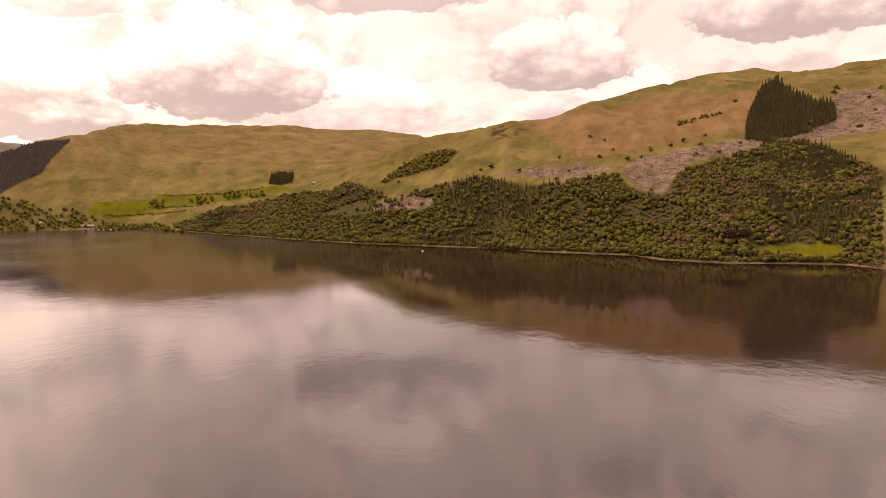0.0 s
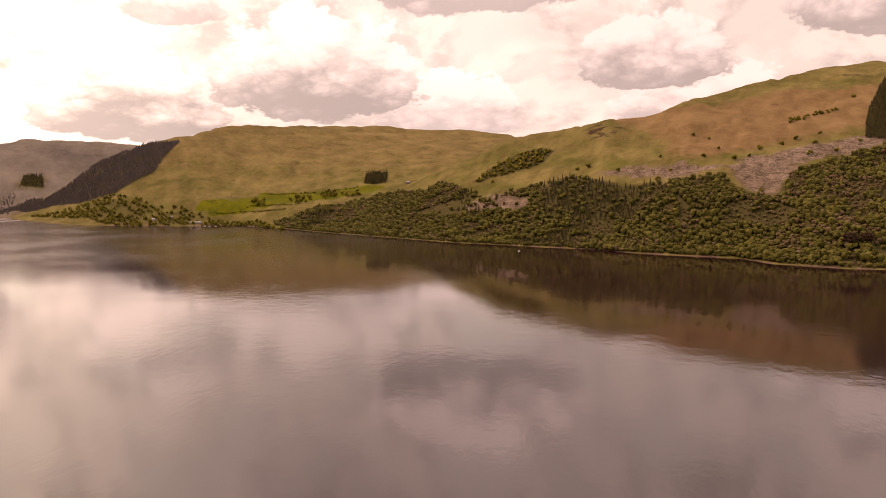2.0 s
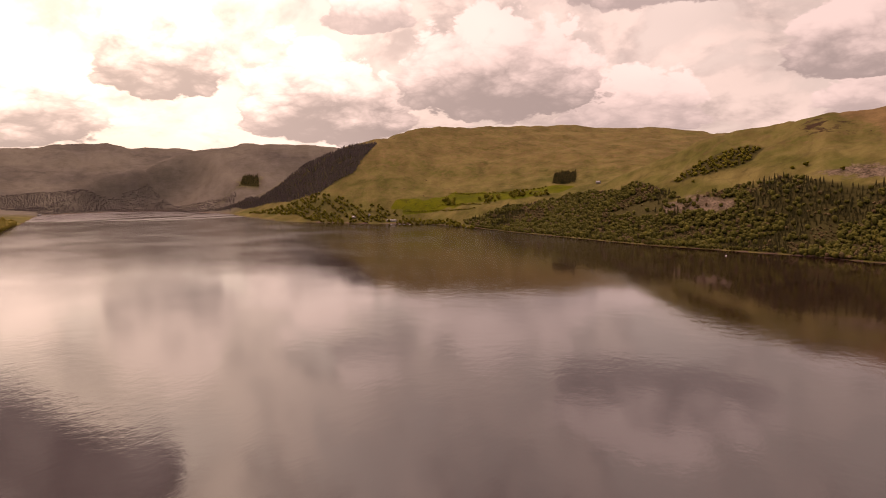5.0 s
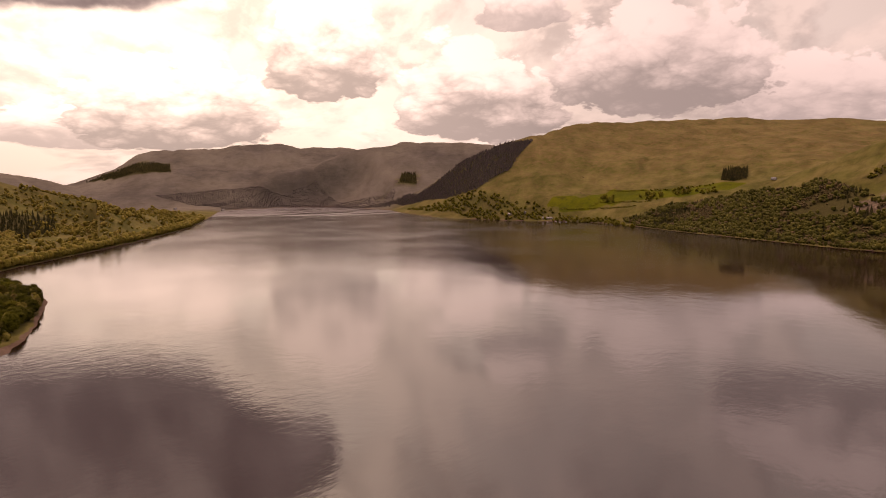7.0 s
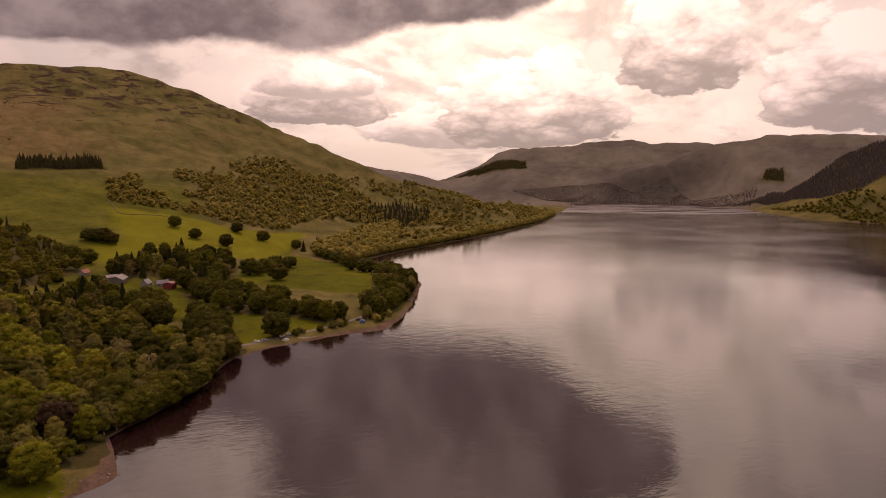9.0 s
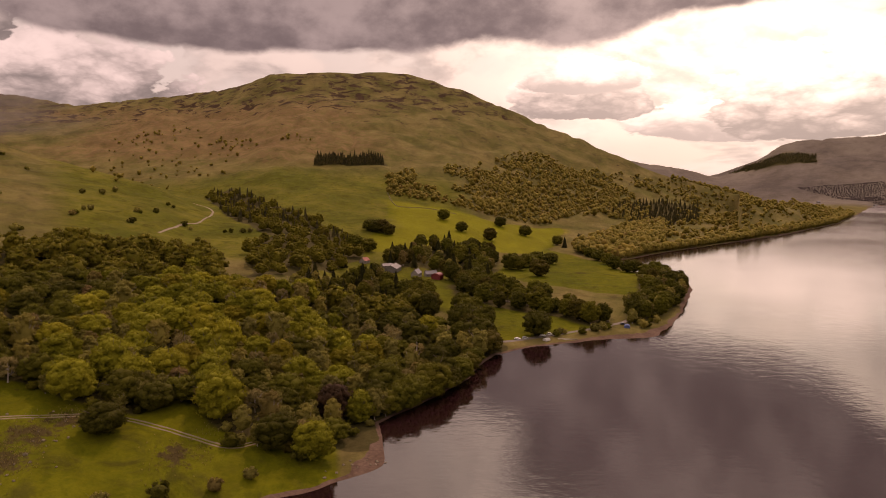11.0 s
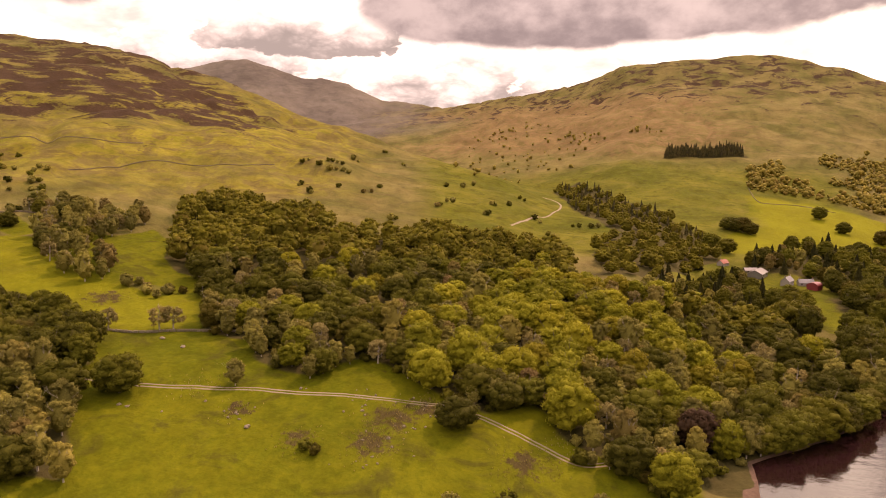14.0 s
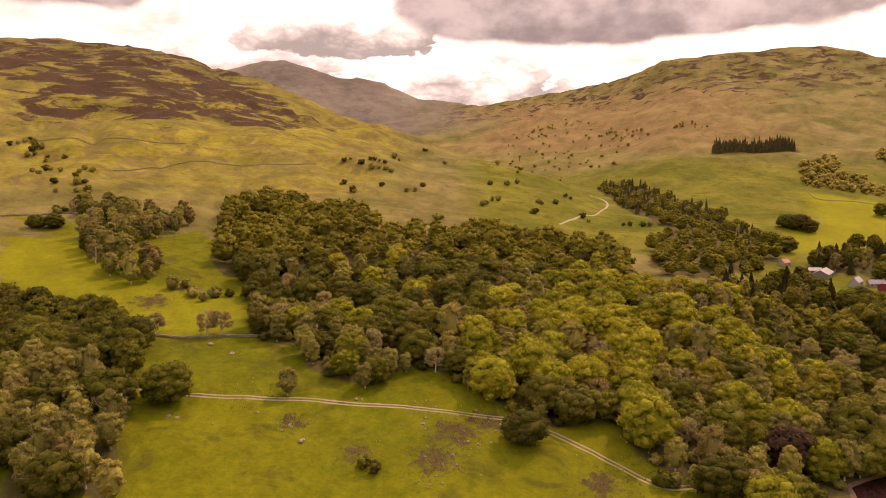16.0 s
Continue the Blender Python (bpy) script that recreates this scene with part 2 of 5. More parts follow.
    col = blend(t, span(t, calc(t, "ADD", c3[1], calc(t, "ADD", c1[0], c2[1])), 0.2, 0.8, 0.52, 0.28), col, blend(t, span(t, blot, 0.36, 0.64), (0.66, 0.62, 0.58), (1.28, 1.30, 1.32)), "MULTIPLY")
    wire(t, col, b.inputs["Base Color"])
    relief_of(t, b, calc(t, "ADD", calc(t, "MULTIPLY", tuft, 1.0), calc(t, "MULTIPLY", mid, 1.8)), 0.8, 1.0)
    return m


def make_water():
    m, t, b = paint("loch_water", 0.06)
    b.inputs["Base Color"].default_value = (0.014, 0.005, 0.0055, 1)
    b.inputs["IOR"].default_value = 1.45
    p = node(t, "ShaderNodeNewGeometry").outputs["Position"]
    long = node(t, "ShaderNodeMapping", in_0=p, in_2=(0.0, 0.0, radians(20)), in_3=(1.0, 0.35, 1.0)).outputs[0]
    a = noise_tex(t, long, 0.22, 4.0, 0.55)
    c = noise_tex(t, node(t, "ShaderNodeMapping", in_0=p, in_2=(0.0, 0.0, radians(-35)), in_3=(1.0, 0.5, 1.0)).outputs[0], 0.5, 3.0, 0.55)
    calm = span(t, noise_tex(t, p, 0.006, 3.0, 0.5), 0.35, 0.7, 0.35, 1.0)
    swell = noise_tex(t, p, 0.075, 5.0, 0.55)
    h = calc(t, "MULTIPLY", calc(t, "ADD", calc(t, "MULTIPLY", swell, 1.6), calc(t, "ADD", calc(t, "MULTIPLY", a, 1.0), calc(t, "MULTIPLY", c, 0.6))), calm)
    relief_of(t, b, h, 1.0, 0.07)
    # breeze-ruffled streaks near the head of the loch
    far = node(t, "ShaderNodeVectorMath", operation="DISTANCE", in_0=p, in_1=(-2620.0, 2300.0, 0.0)).outputs[1]
    streak = noise_tex(t, node(t, "ShaderNodeMapping", in_0=p, in_2=(0.0, 0.0, radians(-50)), in_3=(1.0, 0.12, 1.0)).outputs[0], 0.012, 4.0, 0.6)
    ruffle = calc(t, "MULTIPLY", span(t, far, 350.0, 900.0, 1.0, 0.0), span(t, streak, 0.42, 0.50))
    # sheltered below the hill, more wind on the open reach
    open_reach = span(t, node(t, "ShaderNodeVectorMath", operation="DISTANCE", in_0=p, in_1=(250.0, 350.0, 0.0)).outputs[1], 600.0, 1800.0, 0.055, 0.160)
    wire(t, calc(t, "ADD", calc(t, "MULTIPLY", open_reach, span(t, calm, 0.3, 1.0, 0.85, 1.2)), calc(t, "MULTIPLY", ruffle, 0.5)), b.inputs["Roughness"])
    return m


LAND, WATER = make_land(), make_water()


def make_leaf(name, dark, light, vary=0.5, island=False):
    m, t, b = paint(name, 0.75)
    b.inputs["Specular IOR Level"].default_value = 0.06
    p = node(t, "ShaderNodeNewGeometry")
    if island:
        luck = p.outputs["Random Per Island"]
    else:
        luck = node(t, "ShaderNodeObjectInfo").outputs["Random"]
    n = noise_tex(t, p.outputs["Position"], 0.06 if island else 0.55, 4.0, 0.65)
    f = calc(t, "ADD", calc(t, "MULTIPLY", luck, vary), calc(t, "MULTIPLY", span(t, n, 0.25, 0.75), 1.0 - vary))
    col = blend(t, f, dark, light)
    twig = noise_tex(t, p.outputs["Position"], 2.4, 3.0, 0.7)
    col = blend(t, 0.8, col, blend(t, span(t, twig, 0.34, 0.66), (0.62, 0.62, 0.62), (1.32, 1.32, 1.32)), "MULTIPLY")
    relief_of(t, b, twig, 0.7, 0.35)
    # now and then a yellower or browner crown
    odd = calc(t, "FRACT", calc(t, "MULTIPLY", luck, 7.31))
    col = blend(t, span(t, odd, 0.80, 0.97, 0.0, 0.45), col, (light[0] * 1.12, light[1] * 1.0, light[2] * 0.9))
    odd = calc(t, "FRACT", calc(t, "MULTIPLY", luck, 13.77))
    col = blend(t, span(t, odd, 0.82, 0.95, 0.0, 0.6), col, (dark[0] * 1.6, dark[1] * 1.15, dark[2] * 1.5))
    wire(t, col, b.inputs["Base Color"])
    glow = node(t, "ShaderNodeBsdfTranslucent", in_0=col)
    mix = node(t, "ShaderNodeMixShader", in_0=0.34, in_1=b.outputs[0], in_2=glow.outputs[0])
    wire(t, mix.outputs[0], t.nodes["Material Output"].inputs[0])
    return m


def make_bark(name, dark, light):
    m, t, b = paint(name, 0.95)
    p = node(t, "ShaderNodeTexCoord").outputs["Object"]
    n = noise_tex(t, node(t, "ShaderNodeMapping", in_0=p, in_3=(3.0, 3.0, 0.6)).outputs[0], 2.0, 5.0, 0.65)
    wire(t, blend(t, n, dark, light), b.inputs["Base Color"])
    relief_of(t, b, n, 0.6, 0.08)
    return m


OAK = make_leaf("oak_leaves", (0.0472, 0.0447, 0.0067), (0.1237, 0.1207, 0.0118), 0.78)
BRIGHT = make_leaf("young_leaves", (0.1175, 0.1188, 0.0085), (0.2741, 0.2595, 0.0193), 0.78)
BIRCH = make_leaf("birch_leaves", (0.1158, 0.1030, 0.0264), (0.2660, 0.2300, 0.0504), 0.78)
BROWN = make_leaf("opening_leaves", (0.1584, 0.1267, 0.0436), (0.2891, 0.2336, 0.0871), 0.78)
COPPER = make_leaf("copper_leaves", (0.0420, 0.0240, 0.0132), (0.0900, 0.0510, 0.0270), 0.4)
NEEDLE = make_leaf("dark_needles", (0.0198, 0.0234, 0.0081), (0.0585, 0.0540, 0.0144), 0.5)
WOOD_FAR = make_leaf("wood_canopy", (0.0616, 0.0567, 0.0074), (0.1925, 0.1688, 0.0164), 0.3, True)
YOUNG_SUNLIT = make_leaf("young_sunlit_canopy", (0.1134, 0.1147, 0.0083), (0.2645, 0.2504, 0.0187), 0.3, True)
SCRUB_FAR = make_leaf("scrub_canopy", (0.1175, 0.0988, 0.0188), (0.3104, 0.2398, 0.0469), 0.3, True)
NEEDLE_FAR = make_leaf("conifer_canopy", (0.0340, 0.0374, 0.0170), (0.1105, 0.0884, 0.0306), 0.3, True)
NORTH_LEAF = make_leaf("north_canopy", (0.0493, 0.0501, 0.0113), (0.1511, 0.1388, 0.0284), 0.3, True)
RUSSET_FAR = make_leaf("russet_canopy", (0.085, 0.060, 0.028), (0.200, 0.145, 0.070), 0.3, True)
# leaf colour of the farthest woods, lightened and purpled to paint in distance haze
HAZY_LEAF = make_leaf("hazy_canopy", (0.0792, 0.0648, 0.0672), (0.1440, 0.1176, 0.1032), 0.3, True)
BARK = make_bark("grey_bark", (0.06, 0.045, 0.035), (0.18, 0.14, 0.11))
PALE_BARK = make_bark("pale_bark", (0.20, 0.17, 0.14), (0.45, 0.40, 0.34))
# ---- lie of the land ----
HUB = (-100.0, 10.0)   # middle of the open water, from which bearings are taken

# plan of the loch, anticlockwise from the north shore
LOCH = np.array([(2600, 560), (1500, 760), (900, 900), (580, 954), (552, 1011), (485, 1022), (399, 1033), (315, 1086),
                 (290, 1160), (149, 1229), (73, 1300), (-56, 1361), (-198, 1425), (-370, 1563), (-580, 1731), (-764, 1907),
                 (-965, 2032), (-1148, 1985), (-1345, 1990), (-1497, 2014), (-1938, 2329), (-2126, 2500), (-2426, 2625),
                 (-2700, 2720), (-2860, 2560), (-2790, 2064), (-2104, 1481), (-1749, 1171), (-1423, 820), (-1218, 563),
                 (-1127, 446), (-1030, 340), (-921, 322), (-840, 345), (-784, 329), (-700, 282), (-648, 252), (-588, 208),
                 (-576, 152), (-563, 112), (-544, 82), (-487, 52), (-450, 28), (-424, 5), (-378, 4), (-368, -7),
                 (-330, -60), (-270, -110), (-190, -150), (-60, -180), (300, -240), (1200, -330), (2600, -420)], float)

# hills: bearing left of north, distance and height of the crest; foot distance (0: the shore), slope power
HILLS = {
    "north_hill": (0, 1.0, [(15, 2050, 40), (11, 2000, 92), (6.4, 1960, 152), (1.7, 1930, 225), (-3, 1900, 258), (-7.5, 1880, 297),
                            (-11.1, 1930, 314), (-13.7, 2011, 356), (-15.7, 2115, 383), (-19.2, 2271, 421), (-21.1, 2375, 456),
                            (-24.9, 2431, 475), (-27.6, 2336, 439), (-30.6, 2491, 478), (-35, 2544, 495), (-60, 2700, 420), (-88, 3000, 240)]),
    "grass_hill": (0, 0.95, [(43, 2868, 5), (40.6, 2868, 30), (37.8, 2869, 76), (34, 2920, 181), (30.3, 2971, 282), (27.4, 3022, 326),
                             (24.9, 3173, 377), (21.2, 3375, 404), (15.9, 3577, 424), (10.5, 3781, 434), (5.6, 3883, 430),
                             (0, 4089, 414), (-10, 4200, 380), (-30, 4400, 300)]),
    "mid_hill": (3250, 1.15, [(58, 3900, 10), (52.2, 3965, 66), (48.7, 4016, 174), (45.2, 4067, 240), (42.4, 4117, 323), (39.2, 4118, 347),
                              (38.3, 4118, 373), (36, 4119, 370), (32.7, 4120, 363), (28, 4121, 340)]),
    "far_hill": (3500, 1.1, [(66, 4464, 60), (63.6, 4464, 114), (60.2, 4464, 211), (58.7, 4514, 296), (57.5, 4514, 328), (54, 4515, 332),
                             (52.1, 4565, 361), (48, 4566, 389), (46.1, 4566, 355), (42.7, 4567, 346), (36, 4600, 330)]),
    "tail_hill": (3300, 1.0, [(76, 4300, 200), (70.6, 4284, 221), (68.8, 4284, 198), (66, 4284, 168), (63.2, 4284, 120), (60, 4284, 30)]),
    "south_hill": (0, 1.9, [(125, 3300, 330), (111.1, 3125, 378), (106.7, 3025, 415), (103.1, 2924, 430), (100, 2824, 457), (97.5, 2724, 489),
                            (94.2, 2673, 492), (89.7, 2673, 493), (87.1, 2672, 485), (84.5, 2622, 449), (81.2, 2571, 390),
                            (77.9, 2520, 329), (75.4, 2469, 277), (72.5, 2410, 216), (69.4, 2400, 161), (66.1, 2396, 108),
                            (61.6, 2346, 63), (57, 2295, 20)]),
    "heather_hill": (0, (0.9, 1.22), [(96, 900, 12), (100, 960, 36), (104, 1010, 70), (107.4, 1109, 96), (111.2, 1210, 120), (114.2, 1311, 140),
                              (116.8, 1411, 166), (119.4, 1461, 196), (122.8, 1512, 225), (125.3, 1562, 261), (128.6, 1612, 300),
                              (131.8, 1661, 330), (134.8, 1711, 364), (137.8, 1810, 402), (142.4, 1859, 411), (146, 1808, 393),
                              (165, 1900, 330), (200, 2100, 260), (260, 2600, 180)]),
    "glen_peak": (1900, 1.5, [(150, 3600, 450), (133.9, 3661, 551), (131.1, 3662, 602), (128.2, 3662, 649), (126.7, 3662, 654),
                              (122.6, 3612, 566), (119.1, 3561, 531), (116.5, 3511, 451), (113.8, 3461, 426), (110.9, 3360, 390), (105, 3300, 300)]),
}


# knolls on the slopes: place, half-width, height
KNOLLS = [(-900, -468, 34, 11), (-870, -440, 20, 5), (100, 1790, 45, 14), (-700, -330, 60, 5), (-1180, -380, 80, 10)]


def value_noise(x, y, size, seed):
    """Smooth noise of -1 to 1 on a lattice of that size in metres."""
    u, v = x / size + seed * 17.13, y / size - seed * 9.71
    i, j = np.floor(u).astype(np.int64), np.floor(v).astype(np.int64)
    a, b = u - i, v - j
    a, b = a * a * a * (a * (a * 6 - 15) + 10), b * b * b * (b * (b * 6 - 15) + 10)

    def cell(p, q):
        h = (p * 374761393 + q * 668265263 + seed * 69069) & 0xFFFFFFFF
        h = ((h ^ (h >> 13)) * 1274126177) & 0xFFFFFFFF
        return ((h ^ (h >> 16)) & 0xFFFF) / 32767.5 - 1
    return (cell(i, j) * (1 - a) + cell(i + 1, j) * a) * (1 - b) + (cell(i, j + 1) * (1 - a) + cell(i + 1, j + 1) * a) * b


def rough(x, y, size, octaves, seed, gain=0.5):
    total, weight = 0, 1.0
    for k in range(octaves):
        total = total + weight * value_noise(x, y, size / 2 ** k, seed + k)
        weight *= gain
    return total


def inside(x, y, ring):
    """Whether points lie inside a closed outline."""
    hit = np.zeros(np.shape(x), bool)
    for (ax, ay), (bx, by) in zip(ring, np.roll(ring, -1, 0)):
        if ay == by:
            continue
        hit ^= ((ay > y) != (by > y)) & (x < (bx - ax) * (y - ay) / (by - ay) + ax)
    return hit


def to_line(x, y, line, closed=False):
    """Distance from points to a line of straight pieces."""
    best = np.full(np.shape(x), 1e12)
    ends = np.roll(line, -1, 0) if closed else line[1:]
    for (ax, ay), (bx, by) in zip(line, ends):
        dx, dy = bx - ax, by - ay
        s = np.clip(((x - ax) * dx + (y - ay) * dy) / (dx * dx + dy * dy + 1e-9), 0, 1)
        best = np.minimum(best, (x - ax - s * dx) ** 2 + (y - ay - s * dy) ** 2)
    return np.sqrt(best)


def shore(x, y):
    """Metres inland from the water's edge; below nought in the loch."""
    wob = 2.5 * value_noise(x, y, 30, 5) + 1.2 * value_noise(x, y, 11, 6)
    d = to_line(x, y, LOCH, True)
    return np.where(inside(x, y, LOCH), -d, d) + np.clip(wob, -4, 4)


def polar(x, y):
    dx, dy = x - HUB[0], y - HUB[1]
    az = np.degrees(np.arctan2(-dx, dy))
    return np.where(az < -95, az + 360, az), np.hypot(dx, dy)


def step(lo, hi, v):
    s = np.clip((v - lo) / (hi - lo), 0, 1)
    return s * s * (3 - 2 * s)


FOOT_AZ = np.array([-95, -35, -28, -20, -13, -8, 0, 6, 12, 18, 22, 27, 32, 40, 46, 54, 60, 66, 70, 76, 82, 88, 95, 105, 115, 130, 150, 200, 265.])
FOOT_R = np.array([900, 1130, 1130, 1130, 1170, 1240, 1400, 1500, 1720, 1960, 2150, 2200, 2350, 2800, 3200, 3350, 2500, 1750, 1230, 960, 600, 440, 330, 280, 250, 230, 220, 250, 600.])


def ground(x, y, d=None):
    """Height of the land."""
    x, y = np.asarray(x, float), np.asarray(y, float)
    d = shore(x, y) if d is None else d
    az, r = polar(x, y)
    base = np.interp(az, FOOT_AZ, FOOT_R)
    z = np.zeros(x.shape)
    for start, power, crest in HILLS.values():
        c = np.array(sorted(crest), float)
        rc = np.interp(az, c[:, 0], c[:, 1])
        zc = np.interp(az, c[:, 0], c[:, 2], left=0, right=0)
        f = base if start == 0 else start
        if isinstance(power, tuple):
            power = np.interp(az, [114, 130], power)
        s = (r - f) / (rc - f)
        up = np.clip(s, 0, 1) ** power
        over = 1 - 0.22 * step(0, 900, r - rc)
        z = np.maximum(z, zc * np.where(s < 1, up, over))
    bank = step(90, 98, az) * (1 - step(150, 190, az)) * np.minimum(0.2 * d, 30 + 0.08 * (d - 150))
    z = np.maximum(z, bank)
    relief = step(10, 160, z)
    z = z + relief * (rough(x, y, 260, 4, 11) * 8 + rough(x, y, 60, 3, 21) * 3.0 - 9 * np.exp(-(rough(x, y, 190, 2, 26) / 0.10) ** 2) * step(60, 200, z)) + step(1, 12, z) * rough(x, y, 45, 3, 31) * 1.1
    for px, py, size, tall in KNOLLS:
        z = z + tall * np.exp(-((x - px) ** 2 + (y - py) ** 2) / (2 * size ** 2))
    land = np.minimum(z, 0.5 + 0.16 * d + 0.0026 * d * d)
    land = np.maximum(land, np.minimum(0.3 + 0.05 * d, 3.5))
    return np.where(d > 0, land, np.maximum(0.3 + 0.12 * d, -5))


# ---- plan of woods, fields and ways ----
W1 = [(-511, -358), (-632, -448), (-677, -440), (-675, -389), (-678, -343), (-631, -290), (-673, -255), (-703, -217), (-737, -178), (-724, -137),
    (-621, -98), (-599, -63), (-638, -34), (-691, -1), (-677, 30), (-594, 37), (-608, 68), (-569, 82), (-547, 79), (-468, 39), (-438, 13), (-414, 1),
    (-400, -6), (-379, -27), (-384, -46), (-398, -63), (-413, -79), (-397, -94), (-402, -118), (-412, -136), (-414, -142), (-415, -159), (-389, -169),
    (-386, -191), (-408, -219), (-408, -242), (-467, -293), (-489, -295), (-493, -333)]
W2A = [(-376, -377), (-382, -359), (-387, -329), (-381, -295), (-362, -264), (-350, -254), (-340, -264), (-337, -298), (-325, -301)]
W2B = [(-315, -286), (-332, -290), (-334, -266), (-329, -243), (-309, -218), (-288, -195), (-270, -220)]
W4 = [(-1344, -277), (-1457, -259), (-1303, -178), (-1171, -93), (-1040, -34), (-936, -1), (-833, -31), (-683, -56), (-660, -92), (-755, -110), (-883,
    -106), (-1011, -166)]
SCRUBE12 = [(-1618, 40), (-1724, 202), (-2027, 410), (-2146, 657), (-2150, 890), (-1547, 630), (-1535, 546), (-1681, 511), (-1403, 328), (-1377, 228),
    (-1401, 134), (-1418, 35)]
SCRUBE9 = [(-1581, 49), (-1784, 233), (-2155, 457), (-2172, 630), (-2222, 913), (-3122, 1923), (-2208, 1556), (-1771, 1187), (-1452, 838), (-1228,
    568), (-1505, 528), (-1577, 450), (-1430, 317), (-1425, 232), (-1433, 43)]
CONE9 = [(-1639, 550), (-1820, 645), (-2011, 823), (-2062, 960), (-1811, 839), (-1619, 656)]
PLANTT = [(-1651, -117), (-1717, 33), (-1763, 30), (-1701, -115)]
SLOPESCRUB = [(-1117, -386), (-2185, -729), (-2417, -615), (-2093, -360), (-1778, -280), (-1697, -414), (-1150, -327)]
NF = [(579, 961), (547, 1016), (401, 1038), (318, 1095), (283, 1172), (149, 1236), (-57, 1380), (-201, 1447), (-377, 1590), (-590, 1761), (-750,
    1910), (-828, 1987), (-703, 2008), (-544, 2030), (-380, 1879), (-282, 1835), (-145, 1627), (-66, 1626), (26, 1595), (107, 1486), (218, 1432),
    (311, 1439), (366, 1343), (440, 1411), (517, 1442), (649, 1514), (729, 1506), (751, 1371), (744, 1250)]
NFCLEAR = [(-350, 1721), (-262, 1701), (-147, 1654), (-51, 1563), (-61, 1507), (-141, 1576), (-249, 1615)]
LAWNN = [(451, 1057), (455, 1090), (579, 1079), (584, 1055), (545, 1027)]
FELLED = [(74, 1537), (185, 1540), (349, 1505), (450, 1524), (620, 1591), (732, 1565), (899, 1500), (1076, 1806), (997, 1889), (755, 1562), (649,
    1513), (522, 1487), (449, 1440), (399, 1311), (333, 1340), (326, 1454), (224, 1467)]
CONN1 = [(634, 1571), (710, 1740), (834, 1957), (894, 2006), (865, 1843), (902, 1718), (865, 1634), (726, 1553), (664, 1521)]
CONN2 = [(596, 1385), (652, 1520), (729, 1506), (754, 1398), (687, 1289), (607, 1290)]
CLUMPN = [(-199, 1759), (-130, 1794), (-73, 1819), (0, 1791), (-28, 1735), (-111, 1717)]
PLANTA = [(-608, 2261), (-535, 2241), (-562, 2382), (-633, 2384)]
CONB = [(-1455, 2630), (-1411, 2343), (-1476, 2204), (-1663, 2287), (-2180, 2603), (-2326, 2606), (-2155, 2658), (-1790, 2512), (-1594, 2565)]
FIELDB = [(-1136, 2090), (-1128, 2158), (-951, 2216), (-969, 2260), (-720, 2187), (-615, 2235), (-519, 2237), (-542, 2132), (-727, 2101), (-951,
    2124), (-1049, 2081)]
BW = [(-1919, 2357), (-1601, 2236), (-1408, 2173), (-1278, 2111), (-1136, 2090), (-1042, 2064), (-872, 2021), (-712, 1818), (-712, 1818), (-896,
    1993), (-1094, 2008), (-1275, 1958), (-1495, 2081)]
MIDWOOD = [(-3264, 2020), (-3111, 2345), (-2904, 2796), (-2302, 2754), (-2193, 2576), (-2413, 2622), (-2871, 2514), (-2801, 2102), (-3056, 2066)]
FIELD1 = [(-287, -193), (-317, -228), (-331, -254), (-403, -329), (-390, -291), (-410, -244), (-392, -201), (-417, -171), (-420, -145), (-418, -111),
    (-389, -85), (-388, -61), (-379, -47)]
FIELD2 = [(-452, -489), (-485, -455), (-454, -388), (-455, -351), (-462, -299), (-438, -270), (-415, -251), (-393, -288), (-414, -341), (-395, -406)]
FIELD3 = [(-482, -533), (-512, -500), (-489, -449), (-448, -484), (-526, -419), (-573, -426), (-508, -347), (-513, -318), (-462, -299), (-457, -349)]
MEADOW = [(-1352, 34), (-1351, 129), (-1318, 217), (-1399, 365), (-1252, 316), (-1113, 256), (-1068, 188), (-1037, 119), (-957, 24), (-954, -16),
    (-1145, 45)]
MEADOW2 = [(-810, 42), (-811, 69), (-723, 112), (-661, 141), (-619, 182), (-600, 161), (-574, 89), (-602, 90), (-670, 60), (-667, 43)]
MEADOW3 = [(-889, 142), (-1011, 184), (-1179, 272), (-1058, 290), (-974, 314), (-852, 316), (-738, 251), (-752, 220), (-791, 199), (-835, 164)]
HEATHER = [(-1086, -1413), (-1247, -1131), (-1313, -1015), (-1289, -807), (-1204, -680), (-943, -608), (-909, -657), (-959, -758), (-815, -702),
    (-868, -859), (-777, -856), (-692, -842)]
GREENG = [(-1258, -786), (-1334, -660), (-1224, -496), (-1096, -534), (-843, -503), (-765, -570), (-650, -612), (-533, -608), (-683, -829), (-715,
    -685)]
ORANGEA = [(211, 1883), (377, 1895), (626, 2024), (815, 1947), (702, 1703), (500, 1611), (303, 1515), (236, 1552), (296, 1681)]
CRAG = [(58, 1783), (90, 1870), (176, 1834), (196, 1752), (148, 1674), (70, 1747)]
TRACK = [(-339, -261), (-340, -244), (-349, -221), (-365, -193), (-377, -167), (-386, -142), (-395, -113), (-394, -95), (-390, -81), (-385, -66),
    (-382, -51), (-386, -33), (-385, -37), (-386, -28)]
PATH2 = [(-829, -207), (-915, -205), (-974, -198), (-1081, -210), (-1157, -229), (-1223, -268)]
ROAD = [(-570, 88), (-578, 107), (-590, 134), (-604, 163), (-613, 180), (-626, 199), (-642, 213)]
WALLS1 = [(-381, -310), (-389, -286), (-394, -270), (-409, -250), (-421, -229)]
WALLS2 = [(-478, -527), (-512, -512), (-521, -493)]
